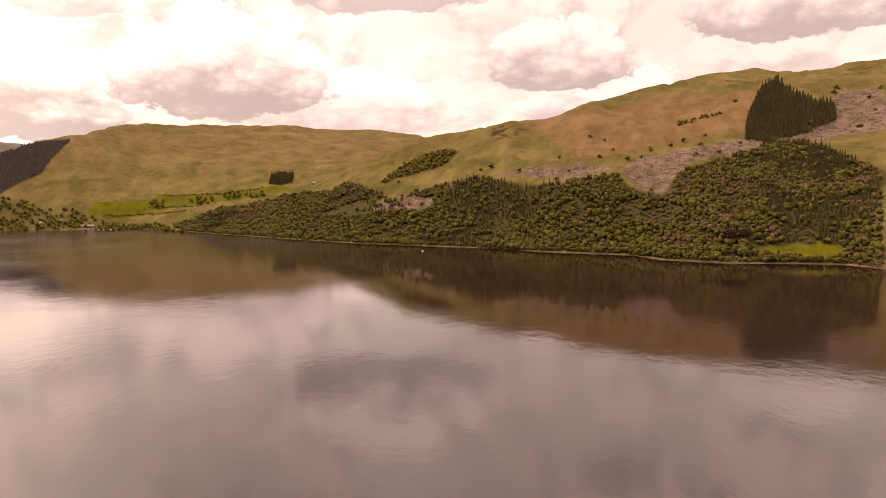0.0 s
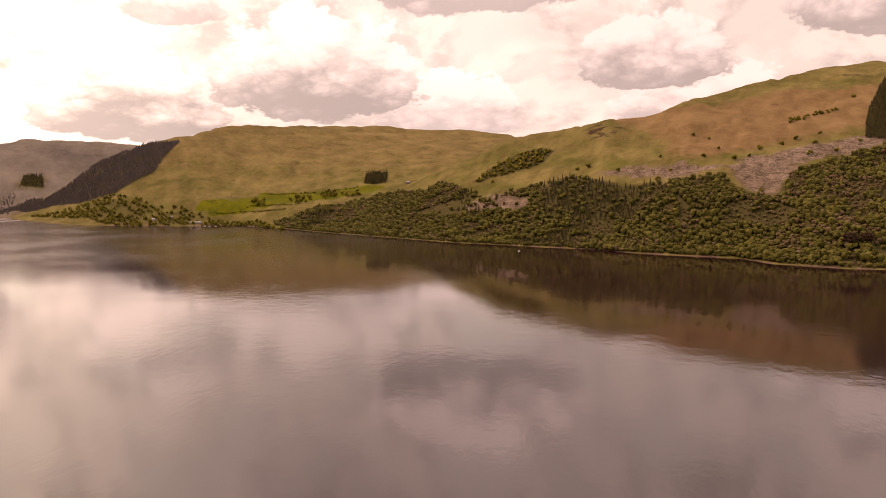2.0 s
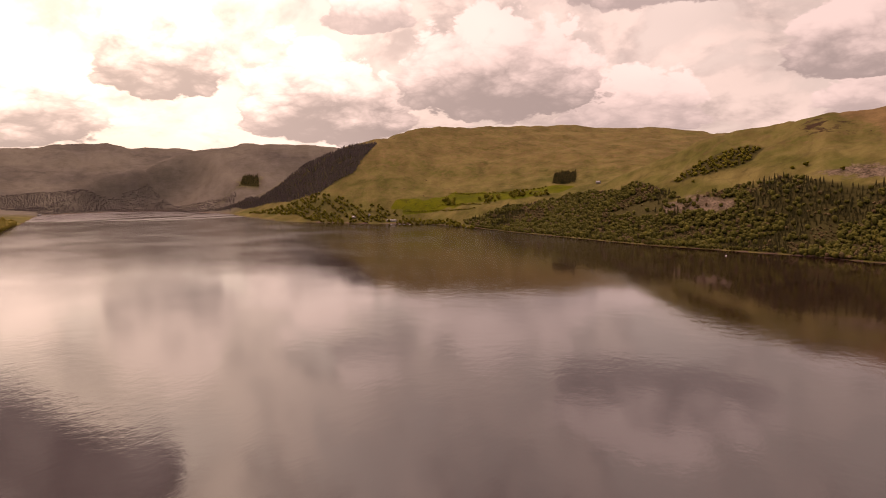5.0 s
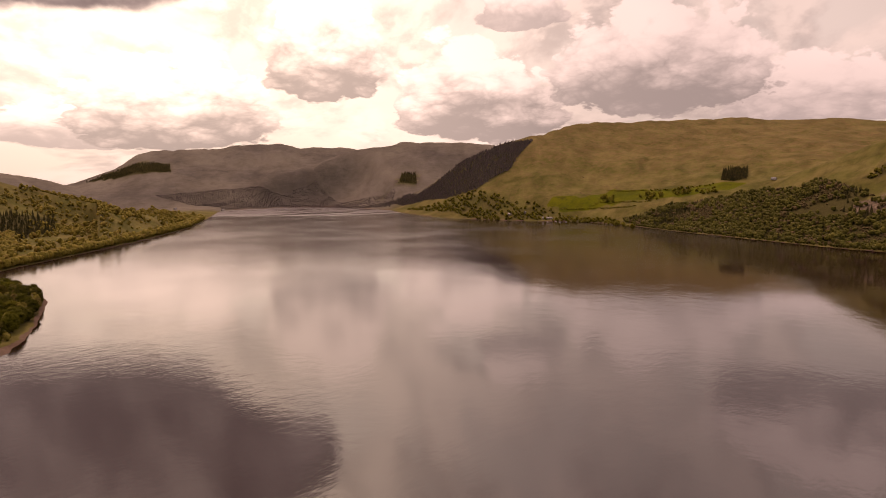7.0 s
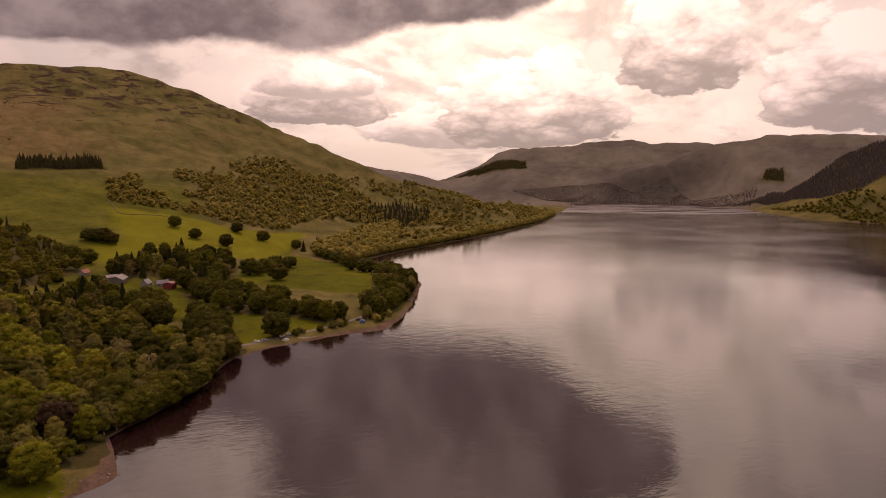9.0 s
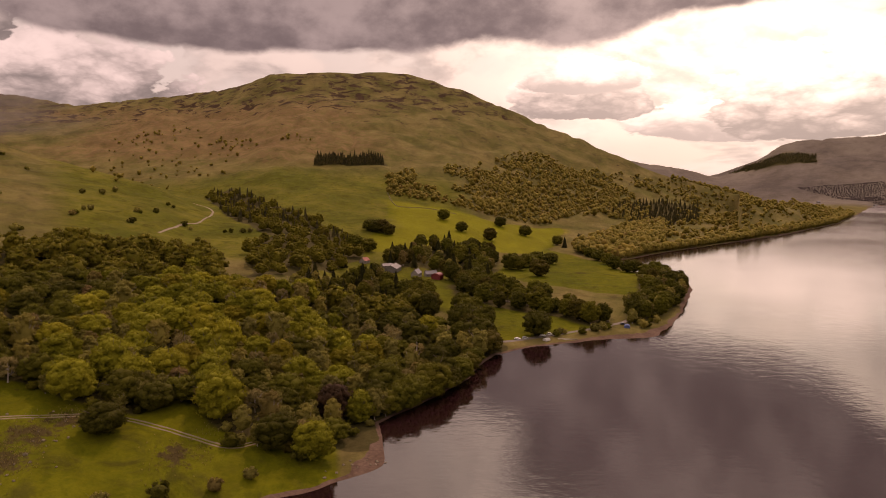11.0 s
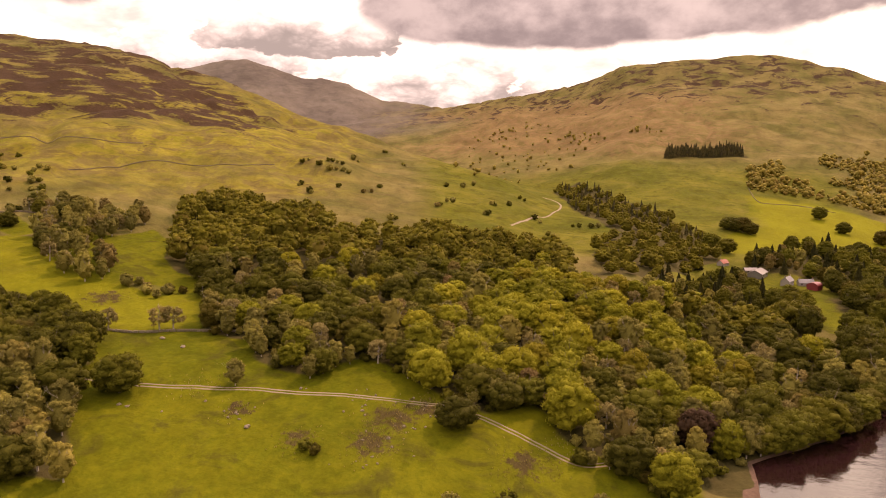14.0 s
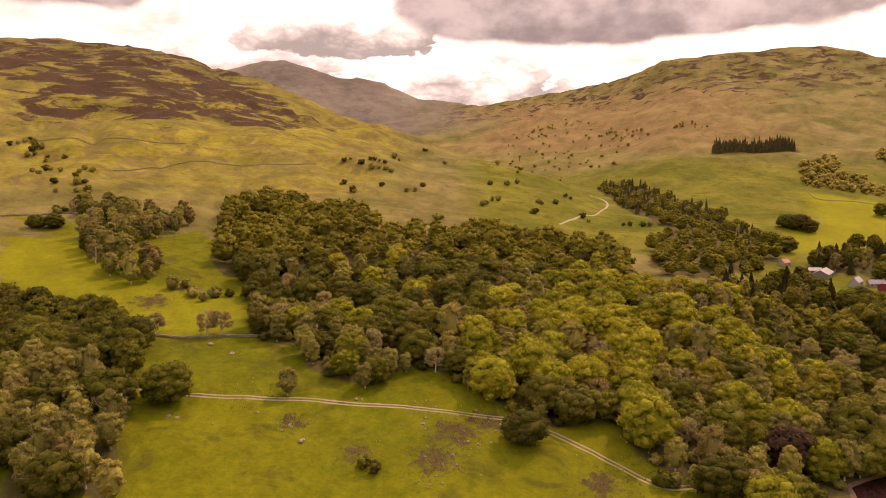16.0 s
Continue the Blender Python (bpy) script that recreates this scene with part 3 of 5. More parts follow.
WALLM = [(-725, 117), (-682, 143), (-647, 169), (-628, 189)]
BURN = [(-667, -776), (-647, -713), (-601, -620), (-571, -564), (-527, -519), (-516, -482)]
TREES16 = [(-339, -226), (-368, -193), (-383, -100), (-392, -288), (-402, -265), (-406, -260), (-420, -245), (-425, -239)]
ROW16 = [(-525, -517), (-515, -471), (-504, -436), (-502, -415), (-554, -436), (-471, -425), (-463, -406), (-451, -379), (-447, -358), (-487, -453),
    (-513, -455), (-551, -486), (-489, -485), (-481, -493)]
BUSH16 = [(-455, -334), (-456, -325), (-455, -311), (-460, -307), (-787, -437), (-763, -398), (-809, -394), (-817, -367), (-868, -376), (-820, -288),
    (-851, -281), (-731, -292), (-907, -248), (-940, -240), (-1029, -253), (-900, -201), (-1121, -465), (-340, -143), (-977, -334), (-992, -324),
    (-1065, -330), (-843, -241), (-895, -152), (-900, -136)]
KNOLLB = [(-866, -475), (-863, -454), (-884, -451), (-891, -439), (-865, -436), (-876, -424), (-1054, -506), (-1234, -553)]
MEAD_TREES = [(-822, 92), (-803, 108), (-712, 117), (-714, 130), (-681, 140), (-682, 151), (-660, 157), (-661, 169), (-648, 179), (-632, 190), (-637,
    203), (-651, 216), (-623, 214), (-589, 122), (-661, 38), (-680, 52), (-568, 77), (-600, 71)]
MEAD_FAR = [(-926, 172), (-948, 193), (-961, 211), (-980, 223), (-866, 191), (-1256, 262), (-1170, 306), (-1212, 305), (-1169, 143), (-1154, 185),
    (-1082, 20), (-1090, 4), (-954, 1), (-970, -16), (-1238, 122), (-1292, 226)]
FARM_TREES = [(-949, 40), (-942, 53), (-935, 62), (-944, 75), (-936, 84), (-910, 91), (-950, 108), (-938, 119), (-950, 133), (-964, 149), (-787, -4),
    (-800, 4), (-673, -46), (-866, 95), (-856, -25)]
SHORE_TREES = [(-1089, 310), (-1056, 310), (-1019, 311), (-980, 310), (-936, 303), (-908, 310), (-915, 321), (-882, 321), (-903, 341), (-788, 302),
    (-807, 296), (-751, 299), (-721, 267), (-679, 236), (-634, 210), (-638, 192), (-923, 312), (-955, 309), (-955, 285)]
CON_ROW = [(-1278, 361), (-1264, 373), (-1241, 382), (-1227, 393), (-1204, 401), (-1208, 417), (-1234, 443)]
FARM = [(-840, 52), (-845, 64), (-836, 74), (-859, 28), (-874, 16), (-890, -3)]
CARS = [(-578, 106), (-580, 112), (-586, 126), (-589, 132), (-593, 138), (-618, 197)]
BEACHTHINGS = [(-574, 126), (-575, 144), (-607, 197)]
BOATHOUSE = [(-1099, 2015), (-1068, 2021)]
ROCKS16 = [(-388, -238), (-393, -255), (-332, -219), (-333, -216), (-338, -204), (-348, -176), (-345, -170), (-380, -169), (-381, -167), (-376, -138),
    (-363, -120), (-377, -111), (-374, -114), (-348, -117), (-352, -195), (-348, -181)]
SHRUBS12 = [(-353, -52), (-362, -41), (-376, -24), (-346, -69), (-338, -86), (-385, -17), (-402, -12), (-422, -4), (-382, -52), (-384, -48)]
OAKSHORE = [(-379, -19), (-430, -3)]
FARMWOOD = [(-934, 23), (-992, 66), (-1046, 106), (-1044, 169), (-920, 150), (-779, 117), (-825, 92), (-870, 81), (-882, 52), (-868, 22)]
HEDGEROW = [(-840, 86), (-803, 126), (-704, 152), (-636, 187), (-613, 193), (-611, 179), (-655, 140), (-693, 106), (-779, 87)]
INLETWOOD = [(-1191, 326), (-1513, 537), (-1742, 715), (-1203, 480), (-1099, 380), (-1025, 326), (-1086, 306)]
POINTWOOD = [(-812, 285), (-894, 347), (-808, 335), (-747, 307), (-662, 251), (-623, 206), (-670, 219), (-739, 268)]
FARMCON = [(-677, -44), (-768, -26), (-747, 25), (-690, 21), (-690, -11), (-621, -38)]
MIDTREES = [(-757, 34), (-771, 55), (-704, 59), (-635, 48), (-642, 37), (-648, 74), (-641, 95), (-558, 84), (-574, 67)]
HEDGEB1 = [(-970, 2247), (-846, 2214), (-723, 2169), (-615, 2231)]
HEDGEB2 = [(-948, 2151), (-863, 2117), (-762, 2079)]
HEDGEB3 = [(-1063, 2097), (-956, 2128), (-807, 2062)]
HEDGEB4 = [(-985, 2135), (-952, 2160), (-925, 2182)]
CLUMPSB = [(-802, 2151), (-783, 2148), (-761, 2136), (-765, 2097), (-706, 2146), (-690, 2151), (-666, 2130), (-690, 2123), (-624, 2106), (-608, 2111),
    (-959, 2178), (-947, 2183), (-922, 2153)]
DYKE1 = [(-646, -607), (-711, -599), (-763, -568), (-796, -517), (-840, -501)]
DYKE2 = [(-686, -776), (-707, -720), (-737, -666), (-776, -638)]
DYKE3 = [(-1433, 36), (-1303, 51), (-1328, 108), (-1314, 153)]
ROWN = [(537, 1731), (584, 1771), (622, 1781), (667, 1797)]
DOTSN = [(316, 1685), (344, 1658), (348, 1583), (423, 1551), (472, 1571), (510, 1601), (566, 1625), (228, 1579), (307, 1533), (362, 1508), (728,
    1875), (535, 1564), (205, 1458), (77, 1600), (52, 1613), (-145, 1708)]
FARMFILL = [(-721, -46), (-838, 1), (-802, 30), (-721, 27), (-702, -3), (-636, -39)]
BURNSIDE = [(-528, -521), (-548, -486), (-555, -454), (-588, -448), (-547, -417), (-496, -414), (-484, -414), (-469, -368), (-450, -346), (-436,
    -356), (-444, -385), (-470, -436), (-507, -471)]
SLOPEBITS = [(-2075, -417), (-2071, -393), (-2037, -365), (-2004, -337), (-2007, -317), (-1936, -294), (-1938, -220), (-1955, -202), (-1949, -182),
    (-1894, -158), (-2011, -382), (-1979, -347), (-2218, -686), (-2268, -674), (-2258, -644), (-2248, -615), (-2154, -605), (-2218, -713), (-2115,
    -619), (-1833, -449), (-1679, -385), (-1632, -338), (-1627, -302)]
FARWOOD1 = [(-3964, 2050), (-3902, 2234), (-3811, 2284), (-3649, 2376), (-3532, 2307), (-3709, 2119)]
FARWOOD2 = [(-2335, 2819), (-2260, 2878), (-2347, 2978), (-2393, 2924)]
HUT = [(325, 1171)]
BEACHBUSH = [(-589, 138), (-593, 144), (-593, 157), (-602, 168), (-603, 177), (-606, 181), (-627, 210), (-619, 211), (-610, 210), (-630, 224), (-641,
    233)]


def within(x, y, ring, soft=6.0):
    """1 inside an outline, fading over its edge, which wanders a little."""
    ring = np.array(ring, float)
    d = to_line(x, y, ring, True)
    d = np.where(inside(x, y, ring), d, -d) + rough(x, y, 5 * soft, 3, 41) * soft * 0.9
    return step(-soft, soft, d)


def land_cover(x, y, z, d):
    """Shares of pasture, heather, bracken; felled ground, woodland floor, shingle; turf with sunlit grass, haze-tinted
    far moor, scars.
    """
    az, r = polar(x, y)
    a, b, c = np.zeros((*x.shape, 4)), np.zeros((*x.shape, 4)), np.zeros((*x.shape, 4))
    a[..., 3] = b[..., 3] = c[..., 3] = 1
    pasture = np.zeros(x.shape)
    for ring, soft in ((FIELD1, 5), (FIELD2, 6), (FIELD3, 6), (MEADOW, 14), (MEADOW2, 6), (MEADOW3, 6), (FIELDB, 12), (LAWNN, 6)):
        pasture = np.maximum(pasture, within(x, y, ring, soft))
    lower = step(92, 96, az) * (1 - step(420, 560, r)) * (az < 170)
    pasture = np.maximum(pasture, lower)
    pasture = np.maximum(pasture, 0.56 * step(78, 84, az) * (1 - step(111, 120, az)) * step(540, 680, r) * (1 - step(1400, 1900, r)))
    pasture = np.maximum(pasture, 0.62 * np.exp(-((x + 830) ** 2 + (y - 40) ** 2) / 130 ** 2))
    a[..., 0] = pasture
    az = az + 3.0 * rough(x, y, 260, 3, 71)     # borders wander
    r = r * (1 + 0.09 * rough(x, y, 300, 3, 72))
    heather = step(104, 111, az) * (1 - step(2200, 2500, r)) * within(x, y, HEATHER, 60) * 0.74
    heather = np.maximum(heather, step(103, 112, az) * (1 - step(2300, 2600, r)) * step(230, 330, z) * 0.62)
    heather = np.maximum(heather, step(66, 76, az) * (1 - step(107, 115, az)) * step(1700, 2000, r) * step(220, 360, z) * 0.44)
    heather = np.maximum(heather, np.where((az < 10) & (az > -40) & (r < 2700), step(330, 450, z) * 0.2, 0))
    heather = np.maximum(heather, step(2450, 2750, r) * step(104, 112, az) * 0.5)
    heather = np.maximum(heather, step(3100, 3500, r) * (1 - step(76, 84, az)) * step(26, 31, az) * 0.40)
    # extra heather darkens the mid hill, standing in for haze behind it
    heather = np.maximum(heather, step(3100, 3500, r) * (1 - step(4150, 4300, r)) * step(33, 37, az) * (1 - step(50, 55, az)) * 0.62)
    a[..., 1] = np.maximum(heather, within(x, y, CRAG, 40) * 0.58 * (az < 10))
    bracken = np.where((az < 14) & (az > -60), within(x, y, ORANGEA, 90) * 0.9, 0)
    bracken = np.maximum(bracken, np.where((az < 14) & (az > -60), step(120, 220, z) * 0.38, 0))
    bracken = np.maximum(bracken, step(76, 100, az) * (1 - step(109, 121, az)) * step(1050, 1600, r) * step(60, 190, z) * 0.60 * (1 - 0.5 * step(300, 420, z)))
    bracken = np.maximum(bracken, step(98, 106, az) * (1 - step(119, 130, az)) * step(520, 640, r) * (1 - step(1100, 1500, r)) * 0.26)
    bracken = np.maximum(bracken, np.where((az > 0) & (az < 33) & (r > 2250), 0.38 + 0.12 * step(120, 260, z), 0))
    a[..., 2] = bracken
    b[..., 0] = np.where(az < 5, within(x, y, FELLED, 18) + within(x, y, NFCLEAR, 10), 0)
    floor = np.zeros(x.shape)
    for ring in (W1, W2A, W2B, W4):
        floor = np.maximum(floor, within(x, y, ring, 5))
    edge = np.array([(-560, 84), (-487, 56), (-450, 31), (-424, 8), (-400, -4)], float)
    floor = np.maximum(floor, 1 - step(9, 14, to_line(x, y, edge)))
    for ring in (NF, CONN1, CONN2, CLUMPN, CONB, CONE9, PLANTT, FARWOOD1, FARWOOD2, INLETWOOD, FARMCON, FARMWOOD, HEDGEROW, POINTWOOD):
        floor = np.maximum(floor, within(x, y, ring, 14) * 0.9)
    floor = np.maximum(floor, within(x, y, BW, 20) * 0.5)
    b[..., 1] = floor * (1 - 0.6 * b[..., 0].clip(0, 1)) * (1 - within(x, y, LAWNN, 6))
    wide = (0.6 + 1.8 * value_noise(x, y, 40, 51)) * (0.3 + 0.7 * step(36, 44, az)) + (4 + 10 * value_noise(x, y, 9, 52)) * np.exp(-((x + 388) ** 2 + (y - 3) ** 2) / 420) + 8 * np.exp(-((x + 590) ** 2 + (y - 190) ** 2) / 1800)
    b[..., 2] = (1 - step(wide - 1.2, wide + 1.2, d))
    turf = step(102, 109, az) * (1 - step(1800, 2000, r)) * within(x, y, GREENG, 60)
    turf = np.maximum(turf, step(107, 121, az) * step(600, 800, r) * (1 - step(1400, 1950, r)) * 0.6 * (az < 175))
    # turf share raised on the meadow to paint in its sun patch
    c[..., 0] = np.maximum(turf, np.maximum(within(x, y, MEADOW, 18) * 0.9, within(x, y, FIELD2, 8) * 0.6))
    for px, py, size in ((-376, -126, 11), (-358, -124, 10), (-390, -118, 8), (-354, -181, 6), (-430, -330, 12), (-347, -150, 7), (-372, -70, 9)):
        c[..., 2] = np.maximum(c[..., 2], np.exp(-((x - px) ** 2 + (y - py) ** 2) / (2 * size ** 2)) * 0.8)
    # where the far hills take the haze-tinted colour
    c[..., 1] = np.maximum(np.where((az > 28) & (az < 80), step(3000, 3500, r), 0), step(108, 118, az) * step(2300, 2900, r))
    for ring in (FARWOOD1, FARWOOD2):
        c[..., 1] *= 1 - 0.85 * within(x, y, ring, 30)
    return a, b, c


# ---- ground and water ----
def sheet(name, verts, faces, material, smooth=True):
    me = bpy.data.meshes.new(name)
    n, k = len(verts), len(faces)
    me.vertices.add(n)
    me.vertices.foreach_set("co", np.asarray(verts, np.float32).ravel())
    w = faces.shape[1]
    me.loops.add(k * w)
    me.loops.foreach_set("vertex_index", np.asarray(faces, np.int32).ravel())
    me.polygons.add(k)
    me.polygons.foreach_set("loop_start", np.arange(0, k * w, w, dtype=np.int32))
    me.polygons.foreach_set("use_smooth", np.full(k, smooth))
    me.materials.append(material)
    me.update(calc_edges=True)
    return me


bearings = np.concatenate([np.arange(-40, 152, 0.32), np.arange(152, 320, 1.5)])
ranges = np.concatenate([np.arange(60, 180, 12), np.exp(np.arange(math.log(180), math.log(720), 0.0075)), np.exp(np.arange(math.log(720), math.log(7000), 0.0135))])
ga, gr = np.meshgrid(np.radians(bearings), ranges)
gx, gy = HUB[0] - np.sin(ga) * gr, HUB[1] + np.cos(ga) * gr
gd = shore(gx, gy)
gz = ground(gx, gy, gd)
nb, nr = len(bearings), len(ranges)
verts = np.concatenate([np.stack([gx, gy, gz], -1).reshape(-1, 3), [[HUB[0], HUB[1], -5.0]]])
ii, jj = np.meshgrid(np.arange(nr - 1), np.arange(nb), indexing="ij")
kk = (jj + 1) % nb
quads = np.stack([ii * nb + jj, ii * nb + kk, (ii + 1) * nb + kk, (ii + 1) * nb + jj], -1).reshape(-1, 4)[:, ::-1]
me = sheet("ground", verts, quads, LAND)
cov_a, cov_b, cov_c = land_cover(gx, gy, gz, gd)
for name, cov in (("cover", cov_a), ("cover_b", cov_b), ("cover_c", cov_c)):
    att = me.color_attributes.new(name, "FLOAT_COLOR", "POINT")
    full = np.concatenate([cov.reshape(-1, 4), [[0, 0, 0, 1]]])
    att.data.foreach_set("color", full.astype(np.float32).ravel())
land = tagged(new("ground", me), "grassy hills, pasture and shingle shore round the loch", "ground", kind="structure")

me = bpy.data.meshes.new("water")
me.from_pydata([(-7000, -7000, 0), (7000, -7000, 0), (7000, 7000, 0), (-7000, 7000, 0)], [], [(0, 1, 2, 3)])
me.materials.append(WATER)
water = tagged(new("water", me), "calm dark loch water with fine ripples and cloud reflections", "water", kind="structure")


# ---- trees ----
def ico(level):
    g = (1 + 5 ** 0.5) / 2
    v = [(-1, g, 0), (1, g, 0), (-1, -g, 0), (1, -g, 0), (0, -1, g), (0, 1, g), (0, -1, -g), (0, 1, -g), (g, 0, -1), (g, 0, 1), (-g, 0, -1), (-g, 0, 1)]
    f = [(0, 11, 5), (0, 5, 1), (0, 1, 7), (0, 7, 10), (0, 10, 11), (1, 5, 9), (5, 11, 4), (11, 10, 2), (10, 7, 6), (7, 1, 8),
         (3, 9, 4), (3, 4, 2), (3, 2, 6), (3, 6, 8), (3, 8, 9), (4, 9, 5), (2, 4, 11), (6, 2, 10), (8, 6, 7), (9, 8, 1)]
    v = [tuple(np.array(p) / np.linalg.norm(p)) for p in v]
    for _ in range(level):
        mids, out = {}, []

        def mid(i, j):
            key = (min(i, j), max(i, j))
            if key not in mids:
                q = np.array(v[i]) + np.array(v[j])
                v.append(tuple(q / np.linalg.norm(q)))
                mids[key] = len(v) - 1
            return mids[key]
        for i, j, k in f:
            x, y, z = mid(i, j), mid(j, k), mid(k, i)
            out += [(i, x, z), (j, y, x), (k, z, y), (x, y, z)]
        f = out
    return np.array(v), np.array(f)


ICO = [ico(0), ico(1), ico(2)]


class Heap:
    """Collects triangles."""
    def __init__(self):
        self.v, self.f, self.n = [], [], 0

    def add(self, v, f):
        self.v.append(v)
        self.f.append(f + self.n)
        self.n += len(v)

    def mesh(self, name, material, smooth=True):
        return sheet(name, np.concatenate(self.v), np.concatenate(self.f), material, smooth)


def lump(heap, rng, centre, radius, level, uneven=0.28, flat=0.8):
    v, f = ICO[level]
    v = v * (1 + uneven * (rng.random(len(v))[:, None] - 0.5) * 2)
    turn = np.linalg.qr(rng.normal(size=(3, 3)))[0]
    v = v @ turn * radius
    v[:, 2] *= flat
    heap.add(v + centre, f)


def leaves(heap, rng, centres, size, normals=None):
    """Small leaf sprays, each one ragged triangle lying roughly along the clump it grows on."""
    n = len(centres)
    a = rng.normal(size=(n, 3))
    if normals is not None:
        a = a - normals * (a * normals).sum(1)[:, None] * 0.75
    a /= np.linalg.norm(a, axis=1)[:, None]
    b = rng.normal(size=(n, 3))
    if normals is not None:
        b = b - normals * (b * normals).sum(1)[:, None] * 0.75
    b -= a * (a * b).sum(1)[:, None]
    b /= np.linalg.norm(b, axis=1)[:, None]
    s = size * (0.6 + 0.8 * rng.random(n))[:, None]
    v = np.stack([centres - a * s, centres + b * s * 0.9 + a * s * 0.2, centres + a * s * 0.9 - b * s * 0.4], 1).reshape(-1, 3)
    heap.add(v, np.arange(n * 3).reshape(-1, 3))


def tube(heap, points, radii, sides=7):
    """A tapered limb along points."""
    points = np.array(points, float)
    rings = []
    for i, p in enumerate(points):
        d = points[min(i + 1, len(points) - 1)] - points[max(i - 1, 0)]
        d /= np.linalg.norm(d)
        u = np.cross(d, (0.3, 1, 0.2))
        u /= np.linalg.norm(u)
        w = np.cross(d, u)
        t = np.linspace(0, 2 * np.pi, sides, endpoint=False)
        rings.append(p + radii[i] * (np.cos(t)[:, None] * u + np.sin(t)[:, None] * w))
    v = np.concatenate(rings)
    f = []
    for i in range(len(points) - 1):
        for j in range(sides):
            a, b, c, e = i * sides + j, i * sides + (j + 1) % sides, (i + 1) * sides + (j + 1) % sides, (i + 1) * sides + j
            f += [(a, b, c), (a, c, e)]
    heap.add(v, np.array(f))


def trunk_mesh(name, seed, high, thick, spread, material, limbs=6):
    rng, h = np.random.default_rng(seed), Heap()
    lean = rng.normal(size=2) * 0.04 * high
    tube(h, [(0, 0, -0.6), (lean[0] * .2, lean[1] * .2, high * .15), (lean[0] * .5, lean[1] * .5, high * .4), (lean[0], lean[1], high * .8)],
         [thick * 1.35, thick, thick * .75, thick * .2], 8)
    for k in range(limbs):
        a, z0 = k * 2.4 + rng.random(), high * (0.22 + 0.35 * rng.random())
        r = spread * (0.55 + 0.35 * rng.random())
        e = np.array([math.cos(a) * r, math.sin(a) * r, z0 + high * (0.2 + 0.2 * rng.random())])
        s = np.array([lean[0] * .4, lean[1] * .4, z0])
        m = s * .45 + e * .55 + np.array([0, 0, -0.04 * high])
        tube(h, [s, m, e], [thick * .45, thick * .28, thick * .08], 6)
        for _ in range(2):
            q = e + rng.normal(size=3) * spread * 0.18 + np.array([0, 0, high * 0.1])
            tube(h, [m, (m + q) / 2 + rng.normal(size=3) * 0.3, q], [thick * .2, thick * .13, thick * .04], 5)
    return h.mesh(name, material)


def crown_mesh(name, seed, wide, high, base, material, lumps=26, sprays=700, level=1, size=0.55, thin=False):
    """A crown of many uneven clumps with leaf sprays on and between them: wide and high in metres, its foot at base."""
    rng, h = np.random.default_rng(seed), Heap()
    mid = base + (high - base) * 0.42
    skew = 1 + 0.25 * (rng.random(3) - 0.5)
    centres, radii = [], []
    for k in range(lumps):
        u = (k + 0.5) / lumps
        z = -0.62 + 1.55 * u + 0.15 * rng.normal()
        z = max(-0.75, min(0.95, z))
        a = k * 2.39996 + 0.5 * rng.normal()
        q = math.sqrt(max(0.02, 1 - z * z)) * (0.80 + 0.28 * rng.random())
        c = np.array([math.cos(a) * q * wide / 2 * 0.82 * skew[0], math.sin(a) * q * wide / 2 * 0.82 * skew[1], mid + z * (high - base) * (0.50 if z > 0 else 0.42)])
        centres.append(c)
        radii.append(wide * (0.070 + 0.075 * rng.random()) * (1.15 if z > 0.3 else 0.95))
    if not thin:
        lump(h, rng, np.array([0, 0, mid]), wide * 0.36, 1, 0.10, 1.25 * (high - base) / wide)
        for c, r in zip(centres, radii):
            lump(h, rng, c, r * 0.92, level, 0.3, 0.75)
    pick = rng.integers(0, lumps, sprays)
    n = rng.normal(size=(sprays, 3))
    n[:, 2] = n[:, 2] * 0.8 + 0.25
    n /= np.linalg.norm(n, axis=1)[:, None]
    r = np.array(radii)[pick] * (0.85 + 0.50 * rng.random(sprays) ** 1.5 if not thin else 0.3 + 1.1 * rng.random(sprays))
    pts = np.array(centres)[pick] + n * r[:, None] * np.array([1, 1, 0.8])
    leaves(h, rng, pts, size, normals=n)
    return h.mesh(name, material)


def conifer_mesh(name, seed, wide, high, material, tiers=9, sides=11):
    """Drooping ragged tiers round a spire."""
    rng, h = np.random.default_rng(seed), Heap()
    for k in range(tiers):
        u = k / tiers
        z, r = high * (0.08 + 0.90 * u), wide / 2 * (1 - u) ** 0.85 * (0.85 + 0.3 * rng.random()) + 0.15
        t = np.arange(sides * 2) * np.pi / sides + rng.random()
        rr = np.where(np.arange(sides * 2) % 2 == 0, r, r * 0.55) * (0.8 + 0.4 * rng.random(sides * 2))
        ring = np.stack([np.cos(t) * rr, np.sin(t) * rr, z - rr * 0.28 + 0.25 * rng.normal(size=sides * 2)], 1)
        top = np.array([[0, 0, z + high / tiers * 1.5]])
        n = sides * 2
        f = np.array([(i, (i + 1) % n, n) for i in range(n)])
        h.add(np.concatenate([ring, top]), f)
    return h.mesh(name, material, False)


def part(name, data, parent, label=""):
    ob = new(name, data)
    ob.parent = parent
    return tagged(ob, label)


def base_thing(name, m, label, category, group=""):
    ob = new(name)
    ob.empty_display_size = 0.5
    ob.matrix_basis = m
    return tagged(ob, label, category, group)


TREES = {}


def tree_kind(kind, label, category, group, variants):
    TREES[kind] = (label, category, group, variants)


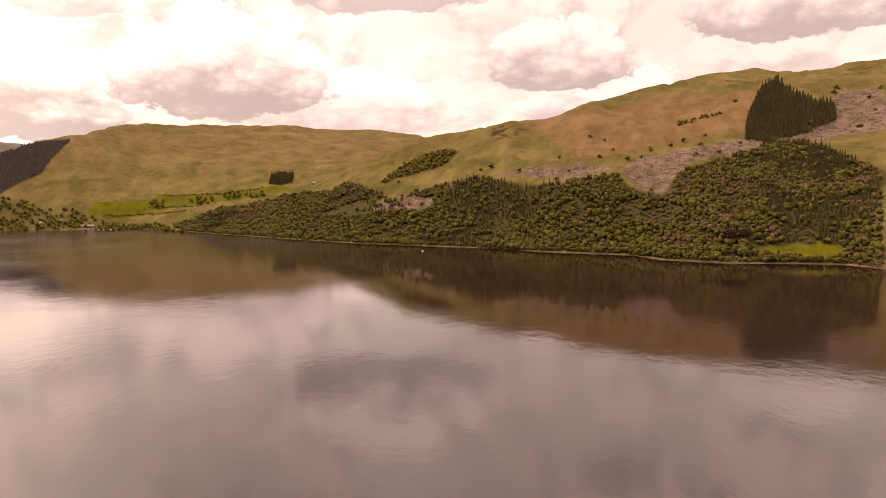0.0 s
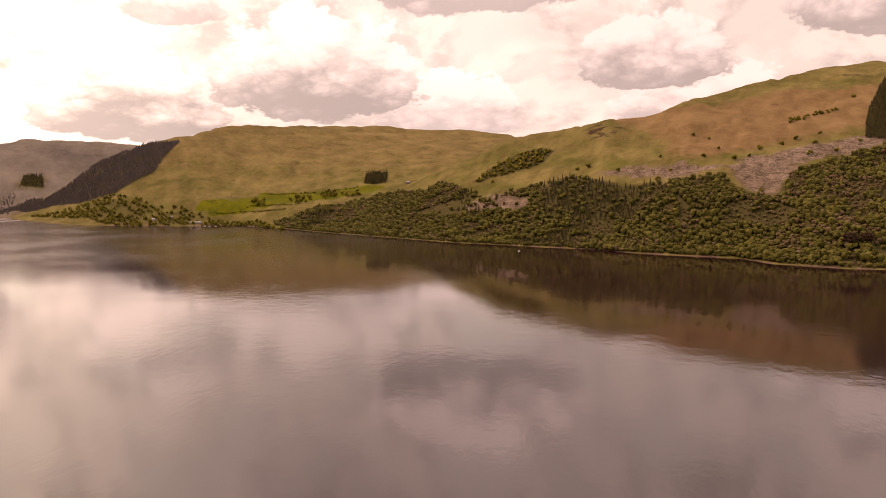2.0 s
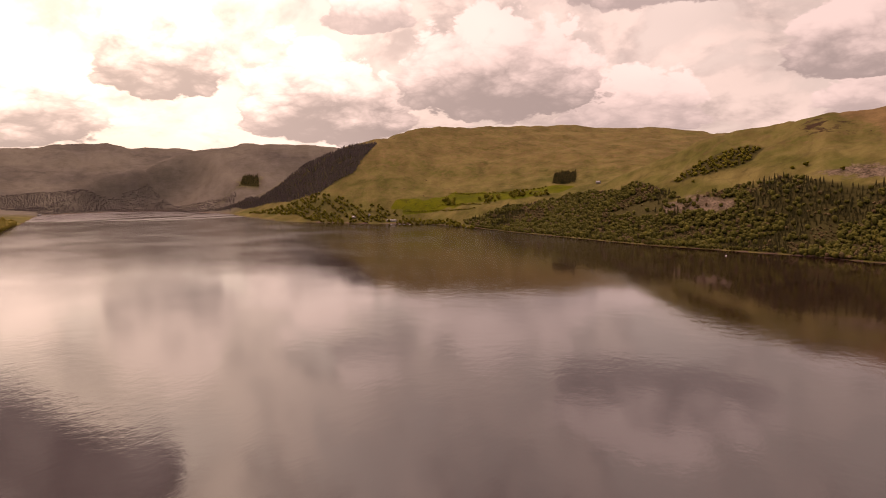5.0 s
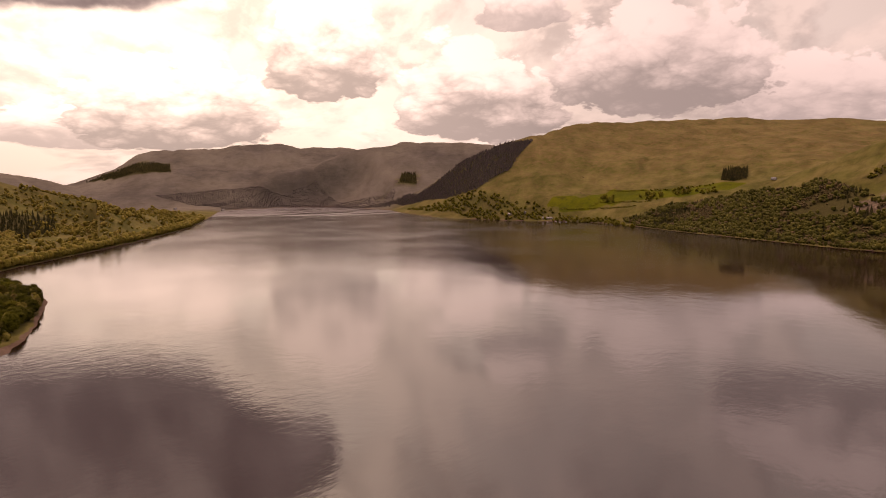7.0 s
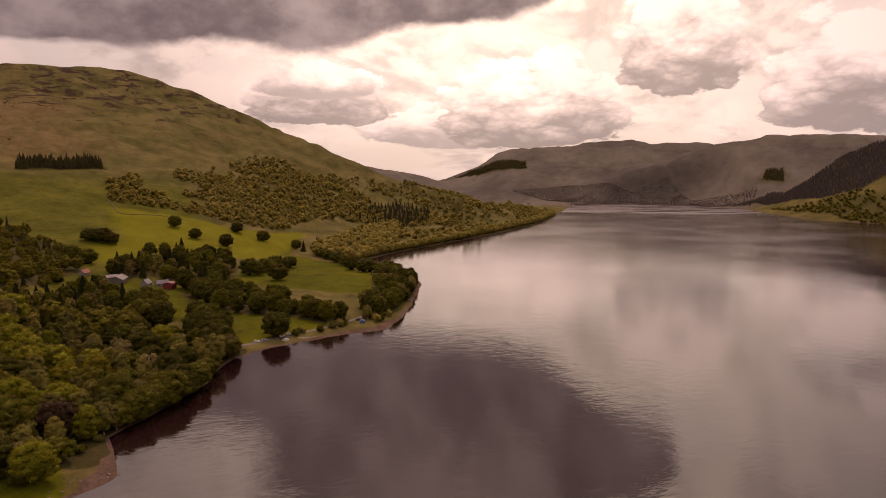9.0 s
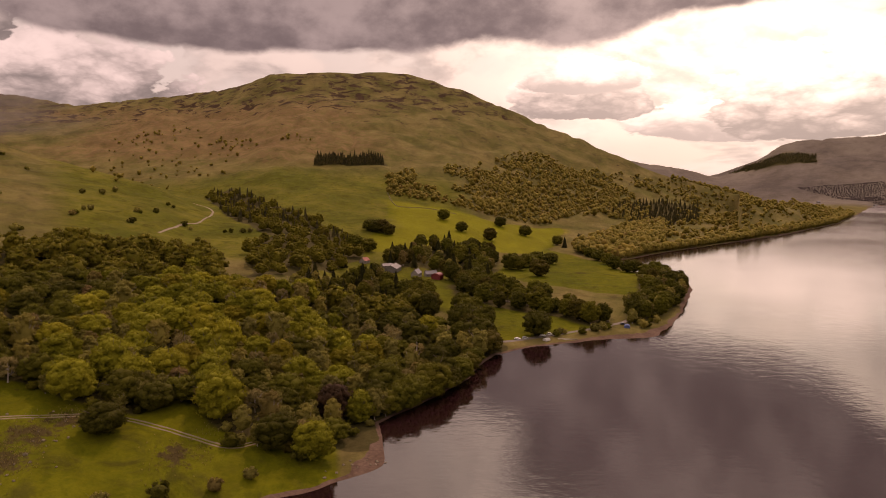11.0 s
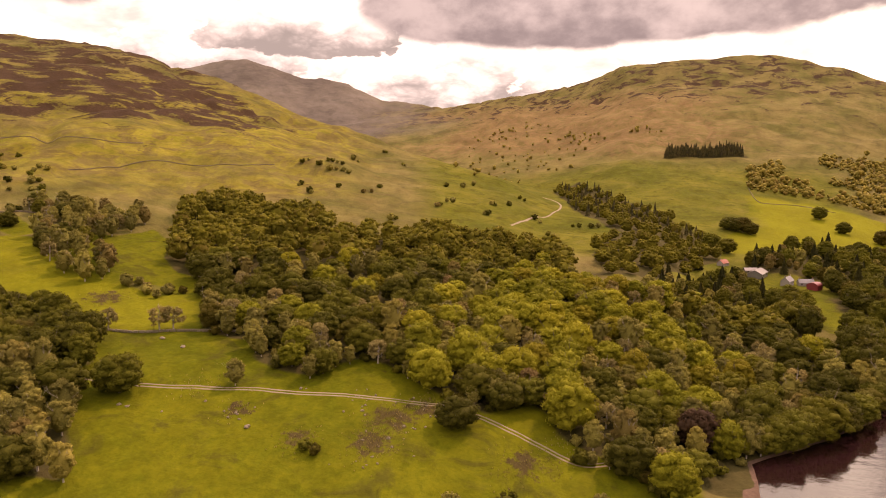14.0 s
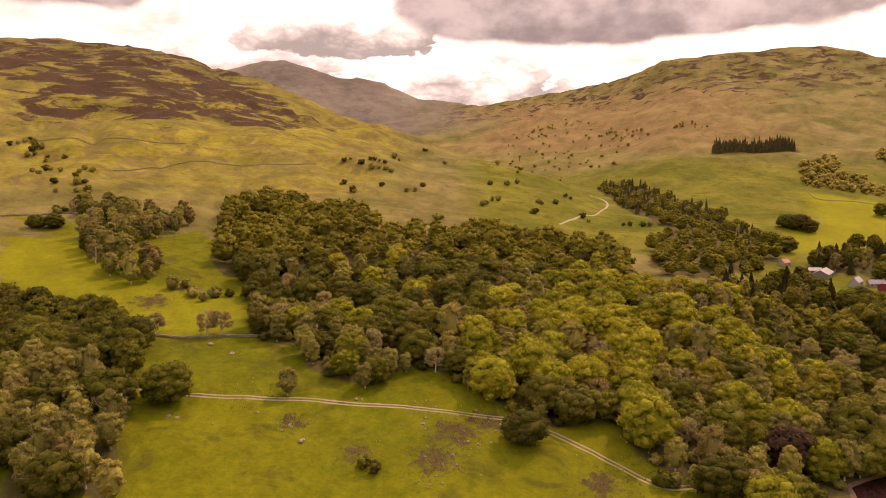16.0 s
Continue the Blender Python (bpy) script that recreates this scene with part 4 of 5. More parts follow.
def broad(kind, seed, wide, high, base, leaf, bark, thick, **more):
    return (crown_mesh(kind + "_crown", seed, wide, high, base, leaf, **more),
            trunk_mesh(kind + "_trunk", seed + 50, high, thick, wide / 2, bark, 2 if kind == "shrub" else 5))


tree_kind("oak_tree", "broad spreading oak tree in full olive-green leaf", "tree", "oaks of the shore wood",
          [broad("oak", 100 + k, 17.5 + 1.5 * (k % 4), 14.5 + 1.0 * (k % 3), 1.2, OAK, BARK, 0.55, lumps=72, sprays=4200, level=0, size=0.55) for k in range(6)])
tree_kind("sycamore_tree", "tall dense dark green sycamore in full leaf", "tree", "sycamores",
          [broad("syc", 150 + k, 13.0 + 1.0 * (k % 3), 14.5 + 1.0 * (k % 3), 1.0, OAK, BARK, 0.5, lumps=52, sprays=2400, level=0, size=0.6) for k in range(4)])
tree_kind("young_leaf_tree", "rounded tree in fresh bright yellow-green spring leaf", "tree", "bright trees of the shore wood",
          [broad("sycamore", 200 + k, 15.0 + 1.6 * (k % 3), 14.5 + 1.0 * (k % 3), 1.0, BRIGHT, BARK, 0.45, lumps=68, sprays=4000, level=0, size=0.55) for k in range(5)])
tree_kind("birch_tree", "slender birch tree with pale olive leaves", "tree", "birches of the shore wood",
          [broad("birch", 300 + k, 7.5 + 0.8 * (k % 3), 12.5 + 1.0 * (k % 3), 1.5, BIRCH, PALE_BARK, 0.25, lumps=34, sprays=2200, level=0, size=0.42) for k in range(5)])
tree_kind("ash_tree", "half-bare tree with thin brownish opening leaves", "tree", "half-bare trees of the wood",
          [broad("ash", 400 + k, 11 + (k % 3), 13 + (k % 3), 2.5, BROWN, PALE_BARK, 0.38, lumps=30, sprays=3000, size=0.45, thin=True) for k in range(4)])
tree_kind("copper_beech", "dark reddish copper beech in dense leaf", "tree", "",
          [broad("copper", 500, 15, 15, 2.0, COPPER, BARK, 0.55, lumps=40, sprays=1600, level=0, size=0.75)])
tree_kind("pine_tree", "dark conifer with drooping ragged tiers", "tree", "conifers",
          [(conifer_mesh("needles", 600 + k, 9.5 + k * 0.7, 13 + 1.6 * k, NEEDLE), trunk_mesh("pine_trunk", 650 + k, 15, 0.3, 1.5, BARK, 0)) for k in range(4)])
tree_kind("shrub", "low rounded dark green hillside shrub", "shrub", "shrubs on the slopes",
          [broad("shrub", 700 + k, 5.0 + (k % 3), 4.2 + 0.6 * (k % 3), 0.2, OAK if k % 2 else BIRCH, BARK, 0.15, lumps=14, sprays=260, level=0, size=0.5) for k in range(4)])

rng = np.random.default_rng(7)
SPOTS = []     # where trees stand already: x, y, half-width


def high_at(x, y):
    return float(ground(np.array([x]), np.array([y]))[0])


def plant(kind, x, y, scale=1.0, label="", group=""):
    text, category, crowd, variants = TREES[kind]
    crown, trunk = variants[int(rng.integers(len(variants)))]
    s = scale * (0.88 + 0.24 * rng.random())
    m = Matrix.LocRotScale((x, y, high_at(x, y) - 0.1), Euler((0, 0, rng.random() * 6.28)), (s, s, s * (0.92 + 0.16 * rng.random())))
    ob = base_thing(kind, m, label or text, category, group or crowd)
    part("trunk", trunk, ob)
    part("crown", crown, ob)
    SPOTS.append((x, y, 5.0 * s))
    return ob


def fill(ring, gap, seed, keep=1.0):
    """Scattered places inside an outline, no two nearer than the gap."""
    r = np.random.default_rng(seed)
    ring = np.array(ring, float)
    lo, hi = ring.min(0), ring.max(0)
    area = (hi - lo).prod()
    pts = lo + r.random((int(area / gap ** 2 * 3.0), 2)) * (hi - lo)
    pts = pts[inside(pts[:, 0], pts[:, 1], ring)]
    cells, out = {}, []
    for p in pts:
        c = (int(p[0] // gap), int(p[1] // gap))
        if any(math.hypot(p[0] - q[0], p[1] - q[1]) < gap for i in (-1, 0, 1) for j in (-1, 0, 1) for q in cells.get((c[0] + i, c[1] + j), ())):
            continue
        cells.setdefault(c, []).append(p)
        if r.random() < keep:
            out.append(p)
    return np.array(out)


def joined(name, sets, material, label, category, smooth=True):
    """One wood as one object. sets: (templates, points, low scale, high scale)."""
    h = Heap()
    for templates, pts, lo, hi in sets:
        if len(pts) == 0:
            continue
        z = ground(pts[:, 0], pts[:, 1])
        which = rng.integers(0, len(templates), len(pts))
        for k, (v, f) in enumerate(templates):
            q = pts[which == k]
            if len(q) == 0:
                continue
            t, s = rng.random(len(q)) * 6.28, lo + (hi - lo) * rng.random(len(q))
            c, n = np.cos(t) * s, np.sin(t) * s
            tall = s * (0.9 + 0.25 * rng.random(len(q)))
            vx = v[None, :, 0] * c[:, None] - v[None, :, 1] * n[:, None] + q[:, 0, None]
            vy = v[None, :, 0] * n[:, None] + v[None, :, 1] * c[:, None] + q[:, 1, None]
            vz = v[None, :, 2] * tall[:, None] + z[which == k][:, None]
            allv = np.stack([vx, vy, vz], -1).reshape(-1, 3)
            allf = (f[None] + (np.arange(len(q)) * len(v))[:, None, None]).reshape(-1, 3)
            h.add(allv, allf)
    return tagged(new(name, h.mesh(name, material, smooth)), label, category, kind="stuff")


def read(me):
    v = np.zeros(len(me.vertices) * 3, np.float32)
    me.vertices.foreach_get("co", v)
    f = np.zeros(len(me.loops), np.int32)
    me.loops.foreach_get("vertex_index", f)
    return v.reshape(-1, 3).astype(float), f.reshape(-1, 3)


def far_tree(seed, wide, high, lumps):
    """A far broadleaf: a few uneven clumps on a stem."""
    r, h = np.random.default_rng(seed), Heap()
    tube(h, [(0, 0, -1), (0, 0, high * 0.5)], [0.35, 0.2], 4)
    for k in range(lumps):
        a, u = k * 2.4 + r.random(), (k + 0.5) / lumps
        q = wide * 0.30 * math.sqrt(1 - u * u) * (0.75 + 0.5 * r.random())
        lump(h, r, np.array([math.cos(a) * q, math.sin(a) * q, high * (0.22 + 0.56 * u)]), wide * ((0.25 if lumps < 7 else 0.18) + 0.1 * r.random()), 0, 0.25, 0.9)
    return np.concatenate(h.v), np.concatenate(h.f)


def dome_tree(seed, wide, high, lumps=5):
    """A far round-headed broadleaf: one uneven dome with smaller heads on it."""
    r, h = np.random.default_rng(seed), Heap()
    tube(h, [(0, 0, -1), (0, 0, high * 0.4)], [0.35, 0.25], 4)
    lump(h, r, np.array([0, 0, high * 0.52]), wide * 0.42, 1, 0.14, high / wide * 1.02)
    for k in range(lumps):
        a, u = k * 2.4 + r.random(), 0.15 + 0.75 * (k + 0.5) / lumps
        q = wide * 0.38 * math.sqrt(1 - u * u)
        lump(h, r, np.array([math.cos(a) * q, math.sin(a) * q, high * (0.48 + 0.42 * u)]), wide * (0.15 + 0.09 * r.random()), 0, 0.2, 0.85)
    return np.concatenate(h.v), np.concatenate(h.f)


def far_spire(seed, wide, high, tiers=4, sides=5):
    me = conifer_mesh("x", seed, wide, high, NEEDLE_FAR, tiers, sides)
    out = read(me)
    bpy.data.meshes.remove(me)
    return out


# the wood by the shore: single trees where it lies nearest, one canopy behind
def sun_patch(x, y):
    """Bright-leaved part of the wood, with a patch of sun put into leaf colour."""
    return math.exp(-((x + 520) ** 2 / 92 ** 2 + (y + 88) ** 2 / 66 ** 2))


for x, y in (TREES16[0], TREES16[2]):
    plant("oak_tree", x, y, 0.88, group="single oaks of the near field")
plant("birch_tree", *TREES16[1], 0.8, group="single trees of the near field")
for x, y in TREES16[3:6]:
    plant("ash_tree", x, y, 0.85)
for x, y in TREES16[6:]:
    plant("ash_tree", x, y, 1.05)
for x, y in OAKSHORE:
    plant("young_leaf_tree", x, y, 1.0)

wood = fill(W1, 11.0, 11)
d_wood = np.hypot(wood[:, 0] + 145, wood[:, 1] + 20)
order = np.argsort(d_wood)
PURPLE = np.array([-425.0, -14.0])
copper = order[np.argmin(np.hypot(*(wood[order] - PURPLE).T))]
for i in order[:300]:
    x, y = wood[i]
    v = rng.random()
    if i == copper:
        plant("copper_beech", x, y)
    elif v < 0.9 * sun_patch(x, y) + 0.08:
        plant("young_leaf_tree", x, y, 0.78 + 0.38 * rng.random())
    elif v < 0.66:
        plant("oak_tree", x, y, 0.66 + 0.38 * rng.random())
    elif v < 0.88:
        plant("birch_tree", x, y, 0.9 + 0.5 * rng.random())
    else:
        plant("ash_tree", x, y, 0.8)
bank_line = np.array([(-552, 84), (-487, 57), (-452, 32), (-427, 9)], float)
for u in np.linspace(0, 1, 22):
    i = min(2, int(u * 3))
    x, y = bank_line[i] + (bank_line[i + 1] - bank_line[i]) * (u * 3 - i)
    plant("oak_tree" if rng.random() < 0.6 else "birch_tree", x - 2 + rng.normal() * 1.2, y - 3 + rng.normal() * 1.2, 0.75 + 0.25 * rng.random())
holes = fill(W1, 5.5, 12)
holes = holes[np.argsort(np.hypot(holes[:, 0] + 145, holes[:, 1] + 20))][:420]
for x, y in holes:
    if min(math.hypot(x - px, y - py) for px, py, _ in SPOTS) > 5.6:
        plant("birch_tree" if rng.random() < 0.5 else "shrub", x, y, 0.7 + 0.3 * rng.random(), group="young growth of the shore wood")
rest = wood[order[300:]]
lite = [read(crown_mesh("lite", 800 + k, 15.0 + (k % 3), 13.5 + (k % 4), 2, WOOD_FAR, lumps=30, sprays=420, level=0, size=0.85)) for k in range(8)]
spires = [far_spire(900 + k, 7.5, 14 + 2 * (k % 3), 5, 6) for k in range(4)]
# canopy trees coloured as sunlit, thickest at the middle of that patch
fresh = np.array([rng.random() < 0.85 * sun_patch(x, y) for x, y in rest])
joined("bright_woodland", [(lite, rest[fresh], 0.75, 1.15)], YOUNG_SUNLIT, "fresh yellow-green trees in the middle of the wood, coloured as sunlit", "woodland")
joined("woodland", [(lite, rest[~fresh], 0.75, 1.25)], WOOD_FAR, "dense mixed broadleaf woodland canopy in olive greens", "woodland")

for ring, seed, kinds in ((W2A, 21, ("sycamore_tree", "sycamore_tree", "oak_tree")), (W2B, 22, ("birch_tree", "birch_tree", "oak_tree"))):
    for x, y in fill(ring, 7.6, seed):
        k = kinds[int(rng.integers(3))]
        plant(k, x, y, 0.9 if k == "oak_tree" else 1.1, group="trees by the near field")

# along the burn, the bushes and the shrubs of the slopes
for x, y in fill(BURNSIDE, 8.5, 71):
    v = rng.random()
    plant("birch_tree" if v < 0.5 else "sycamore_tree" if v < 0.8 else "ash_tree", x, y, 1.15 if v < 0.5 else 0.85, group="trees along the burn")
for x, y in ROW16[-3:]:
    plant("oak_tree", x, y, 0.7, group="trees along the burn")
for x, y in (BURN[0], BURN[1], BURN[2], BURN[3], BURN[4]):
    for _ in range(9):
        plant("shrub", x + rng.normal() * 11, y + rng.normal() * 11, 0.8 + 0.5 * rng.random())
for x, y in BUSH16 + KNOLLB:
    for _ in range(2):
        plant("shrub", x + rng.normal() * 3.5, y + rng.normal() * 3.5, 0.9 + 0.5 * rng.random())
for x, y in BEACHBUSH:
    plant("shrub", x, y, 0.9 + 0.5 * rng.random(), group="shrubs behind the beach")
    plant("shrub", x + rng.normal() * 3 - 2, y + rng.normal() * 3, 0.8 + 0.4 * rng.random(), group="shrubs behind the beach")
for x, y in SHRUBS12:
    plant("shrub", x, y, 0.9 + 0.5 * rng.random())

# meadow, farm and point
def grove(ring, gap, seed, kinds, scale, crowd):
    for x, y in fill(ring, gap, seed):
        plant(kinds[int(rng.integers(len(kinds)))], x, y, scale * (0.85 + 0.3 * rng.random()), group=crowd)


for x, y in MEAD_TREES[13:]:
    plant("oak_tree", x, y, 1.2, group="meadow trees")
for k, (x, y) in enumerate(MEAD_FAR):
    plant("oak_tree" if k not in (3, 6) else "pine_tree", x, y, 1.1, group="meadow trees")
    if k < 4 or k in (10, 11):
        plant("oak_tree", x + 7, y + 9, 1.0, group="meadow trees")
for k, (x, y) in enumerate(FARM_TREES[10:]):
    plant("pine_tree", x, y, 1.15, group="trees round the farm")
for x, y in SHORE_TREES[:9]:
    plant("oak_tree", x, y, 1.0, group="trees on the point")
grove(HEDGEROW, 12, 61, ("sycamore_tree",), 1.15, "hedgerow oaks by the meadow")
grove(FARMWOOD, 12, 62, ("sycamore_tree", "sycamore_tree", "pine_tree", "birch_tree"), 1.05, "trees round the farm")
grove(POINTWOOD, 8.5, 63, ("sycamore_tree", "birch_tree"), 1.0, "trees on the point")
grove(FARMCON, 8, 64, ("pine_tree", "birch_tree", "sycamore_tree"), 0.65, "young trees by the farm")
grove(FARMFILL, 10, 67, ("sycamore_tree", "birch_tree", "pine_tree"), 0.85, "trees round the farm")
grove(MIDTREES[:5], 9.5, 65, ("sycamore_tree",), 1.1, "meadow trees")
grove(MIDTREES[5:], 9.5, 66, ("sycamore_tree",), 1.1, "meadow trees")
for x, y in CON_ROW:
    for _ in range(3):
        plant("pine_tree", x + rng.normal() * 7, y + rng.normal() * 7, 0.9, group="conifer row by the inlet")

# woods of the slopes and of the far shores
def smooth_points(line, gap):
    """Points a gap apart along a line, jittered."""
    line, out = np.array(line, float), []
    for a, b in zip(line, line[1:]):
        n = max(1, int(np.linalg.norm(b - a) / gap))
        out += [a + (b - a) * k / n + rng.normal(size=2) * 1.5 for k in range(n)]
    return np.array(out)


far = [far_tree(1000 + k, 10 + (k % 3), 10 + (k % 4), 5) for k in range(10)]
small = [far_tree(1100 + k, 8 + (k % 3), 6 + (k % 3), 3) for k in range(8)]
knobby = [dome_tree(1200 + k, 9.5 + 1.2 * (k % 3), 8.5 + 1.1 * (k % 5), 4) for k in range(12)]
stubby = [far_spire(950 + k, 8.5, 9 + k, 2, 5) for k in range(4)]
glen = fill(W4, 9.5, 31)
pines = glen[(glen[:, 0] < -980) & (np.random.default_rng(3).random(len(glen)) < 0.25)]
leafy = np.array([p for p in glen if not any((p == q).all() for q in pines)])
joined("glen_wood", [(lite, leafy[::2], 0.45, 0.95)], WOOD_FAR, "dark broadleaf wood along the glen stream", "woodland")
joined("glen_conifers", [(spires, pines, 0.7, 1.05)], NEEDLE_FAR, "dark conifer belt along the glen stream", "woodland", False)
joined("plantation", [(spires, fill(PLANTT, 5.2, 32), 1.0, 1.35)], NEEDLE_FAR, "square dark conifer plantation on the open hillside", "woodland", False)

east = np.concatenate([fill(SCRUBE12, 9.5, 33, 0.85), fill(SCRUBE9, 11.5, 34, 0.85)])
thin = rough(east[:, 0], east[:, 1], 150, 3, 65) + 0.5 * rough(east[:, 0], east[:, 1], 40, 2, 66)
east = east[thin > -0.40 + 0.4 * (rng.random(len(east)) - 0.5)]
joined("hill_scrub", [(small + small + far[:3], east, 0.45, 1.6), (far, fill(INLETWOOD, 9, 37), 1.0, 1.6)], SCRUB_FAR, "pale birch and oak scrub over the lower hillside", "scrub")
joined("hill_conifers", [(spires, fill(CONE9, 12, 35), 0.8, 1.1)], NEEDLE_FAR, "dark conifer patch on the hillside", "woodland", False)
joined("glen_bushes", [(knobby, np.concatenate([fill(SLOPESCRUB, 34, 36, 0.8), np.repeat(np.array(SLOPEBITS, float), 3, 0) + rng.normal(size=(3 * len(SLOPEBITS), 2)) * 9]), 0.3, 0.9)], SCRUB_FAR, "scattered olive bushes on the bracken slope", "scrub")

north = fill(NF, 6.0, 41)
lawn, bare = np.array(LAWNN, float), np.array(NFCLEAR, float)
fell = np.array(FELLED, float)
free = ~inside(north[:, 0], north[:, 1], lawn) & ~(inside(north[:, 0], north[:, 1], bare) & (rng.random(len(north)) < 0.85)) & ~inside(north[:, 0], north[:, 1], fell)
north = north[free]
open_ = rough(north[:, 0], north[:, 1], 55, 2, 63) > 0.55 + 0.3 * rng.random(len(north))
glades, north = north[open_], north[~open_]
joined("glade_scrub", [(small, glades, 0.45, 0.85)], RUSSET_FAR, "low brownish scrub in the glades of the far wood", "scrub")
dark = rng.random(len(north)) < 0.01 + 0.75 * (rough(north[:, 0], north[:, 1], 110, 2, 61) > 0.48)
tawny = rng.random(len(north)) < 0.10 + 0.35 * (rough(north[:, 0], north[:, 1], 70, 2, 67) > 0.35)
joined("north_birches", [(knobby, north[~dark & tawny], 0.5, 0.95)], RUSSET_FAR, "brownish birches and half-bare trees in the far shore wood", "woodland")
joined("north_wood", [(knobby, north[~dark & ~tawny], 0.62, 1.2)], NORTH_LEAF, "dense broadleaf wood along the far loch shore", "woodland")
joined("north_conifers", [(spires, north[dark], 0.6, 0.85), (spires, fill(CONN1, 7.0, 42), 0.9, 1.5), (spires, fill(CONN2, 7.5, 43), 0.7, 1.0)],
       NEEDLE_FAR, "dark spruce blocks above the far shore wood", "woodland", False)
joined("north_bushes", [(small, np.concatenate([fill(CLUMPN, 9, 44), fill(FELLED, 60, 45, 0.6), np.array(DOTSN, float), smooth_points(ROWN, 9)]), 0.8, 1.5)], WOOD_FAR, "scattered bushes on the bracken hill", "scrub")
joined("slope_forest", [(stubby, fill(CONB, 5.6, 47), 0.75, 1.0)], HAZY_LEAF, "dark conifer forest on the steep far slope", "woodland", False)
joined("far_forest", [(stubby, fill(FARWOOD1, 7, 52), 0.75, 1.0), (stubby, fill(FARWOOD2, 6, 53), 0.8, 1.0)], NEEDLE_FAR, "dark forest patches on the far hills", "woodland", False)
joined("hill_plantation", [(spires, fill(PLANTA, 8, 48), 1.3, 1.7)], NEEDLE_FAR, "small dark conifer block on the grassy hill", "woodland", False)
joined("village_trees", [(far, np.concatenate([fill(BW, 10.5, 49, 0.7)]), 0.7, 1.2), (small, np.concatenate([smooth_points(q, 9) for q in (HEDGEB1, HEDGEB2, HEDGEB3, HEDGEB4)]), 0.5, 0.9), (far, np.repeat(np.array(CLUMPSB, float), 4, 0) + rng.normal(size=(4 * len(CLUMPSB), 2)) * 9, 0.8, 1.3)], WOOD_FAR, "trees and hedges round the shore fields", "woodland")
joined("head_wood", [(small, fill(MIDWOOD, 9.5, 51, 0.95), 0.6, 1.0)], HAZY_LEAF, "dark woods at the head of the loch", "woodland")


def fringe(line, inland, gap, keep, seed):
    """Places just inland of a stretch of shore."""
    r, line = np.random.default_rng(seed), np.array(line, float)
    pts = smooth_points(line, gap)
    pts = pts[r.random(len(pts)) < keep] + r.normal(size=(1, 2)) * 0.5
    for _ in range(6):
        d = shore(pts[:, 0], pts[:, 1])
        e = 2.0
        gx_ = (shore(pts[:, 0] + e, pts[:, 1]) - d) / e
        gy_ = (shore(pts[:, 0], pts[:, 1] + e) - d) / e
        n = np.hypot(gx_, gy_) + 1e-6
        pts = pts + np.stack([gx_ / n, gy_ / n], 1) * np.clip(inland - d, -6, 6)[:, None]
    return pts[shore(pts[:, 0], pts[:, 1]) > 1.5]


joined("north_shore_trees", [(knobby, fringe(LOCH[4:16], 6.0, 6.0, 0.75, 81), 0.45, 0.85)], NORTH_LEAF, "low trees and bushes along the far water's edge", "woodland")
joined("south_shore_trees", [(knobby, np.concatenate([fringe(LOCH[26:32], 6.0, 6.5, 0.9, 82), fringe(LOCH[26:32], 16.0, 8.0, 0.9, 83)]), 0.9, 1.5)], SCRUB_FAR, "olive broadleaf trees leaning over the water's edge", "woodland")


# ---- ways, walls, farm and small things ----
def tinted(name, a, b, scale=2.0, rough_=0.85, metal=0.0, bump=0.0):
    m, t, s = paint(name, rough_, metal)
    p = node(t, "ShaderNodeTexCoord").outputs["Object"]
    n = noise_tex(t, p, scale, 5.0, 0.6)
    big = noise_tex(t, p, scale * 0.2, 3.0, 0.5)
    wire(t, blend(t, calc(t, "ADD", calc(t, "MULTIPLY", n, 0.6), calc(t, "MULTIPLY", big, 0.4)), a, b), s.inputs["Base Color"])
    if bump:
        relief_of(t, s, n, 0.7, bump)
    return m


GRIT = tinted("track_grit", (0.1020, 0.0780, 0.0450), (0.2100, 0.1620, 0.1020), 0.8, 0.95, bump=0.05)
TAR = tinted("road_tar", (0.085, 0.07, 0.055), (0.15, 0.125, 0.10), 0.7, 0.9)
STONE = tinted("field_stone", (0.0900, 0.0690, 0.0450), (0.2160, 0.1740, 0.1200), 1.2, 0.95, bump=0.1)
HARL = tinted("white_harling", (0.1530, 0.1350, 0.1170), (0.2520, 0.2295, 0.2025), 1.5, 0.9)
SLATE = tinted("grey_slate", (0.07, 0.07, 0.08), (0.19, 0.18, 0.19), 2.5, 0.6)
TIN = tinted("grey_roof_sheet", (0.0780, 0.0720, 0.0660), (0.1440, 0.1320, 0.1200), 1.2, 0.5, 0.2)
RUST = tinted("rust_red_roof", (0.1800, 0.0360, 0.0180), (0.2880, 0.0780, 0.0420), 1.0, 0.7)
CRIMSON = tinted("crimson_paint", (0.1080, 0.0054, 0.0072), (0.1728, 0.0144, 0.0144), 1.0, 0.6)
GLASS = tinted("dark_glass", (0.015, 0.017, 0.02), (0.03, 0.033, 0.036), 1.0, 0.08)
PLANK = tinted("weathered_wood", (0.10, 0.075, 0.055), (0.26, 0.20, 0.15), 3.0, 0.85)
TYRE = tinted("tyre_rubber", (0.012, 0.012, 0.012), (0.03, 0.03, 0.03), 5.0, 0.9)
CARS_PAINT = [tinted("car_paint_" + n, a, b, 0.3, 0.3, 0.1) for n, a, b in (("white", (0.72, 0.72, 0.70), (0.8, 0.8, 0.78)), ("silver", (0.42, 0.43, 0.44), (0.5, 0.51, 0.52)), ("dark", (0.03, 0.035, 0.05), (0.05, 0.055, 0.07)))]
CANVAS = tinted("tent_canvas", (0.3720, 0.3600, 0.3360), (0.4500, 0.4380, 0.4200), 2.0, 0.9)
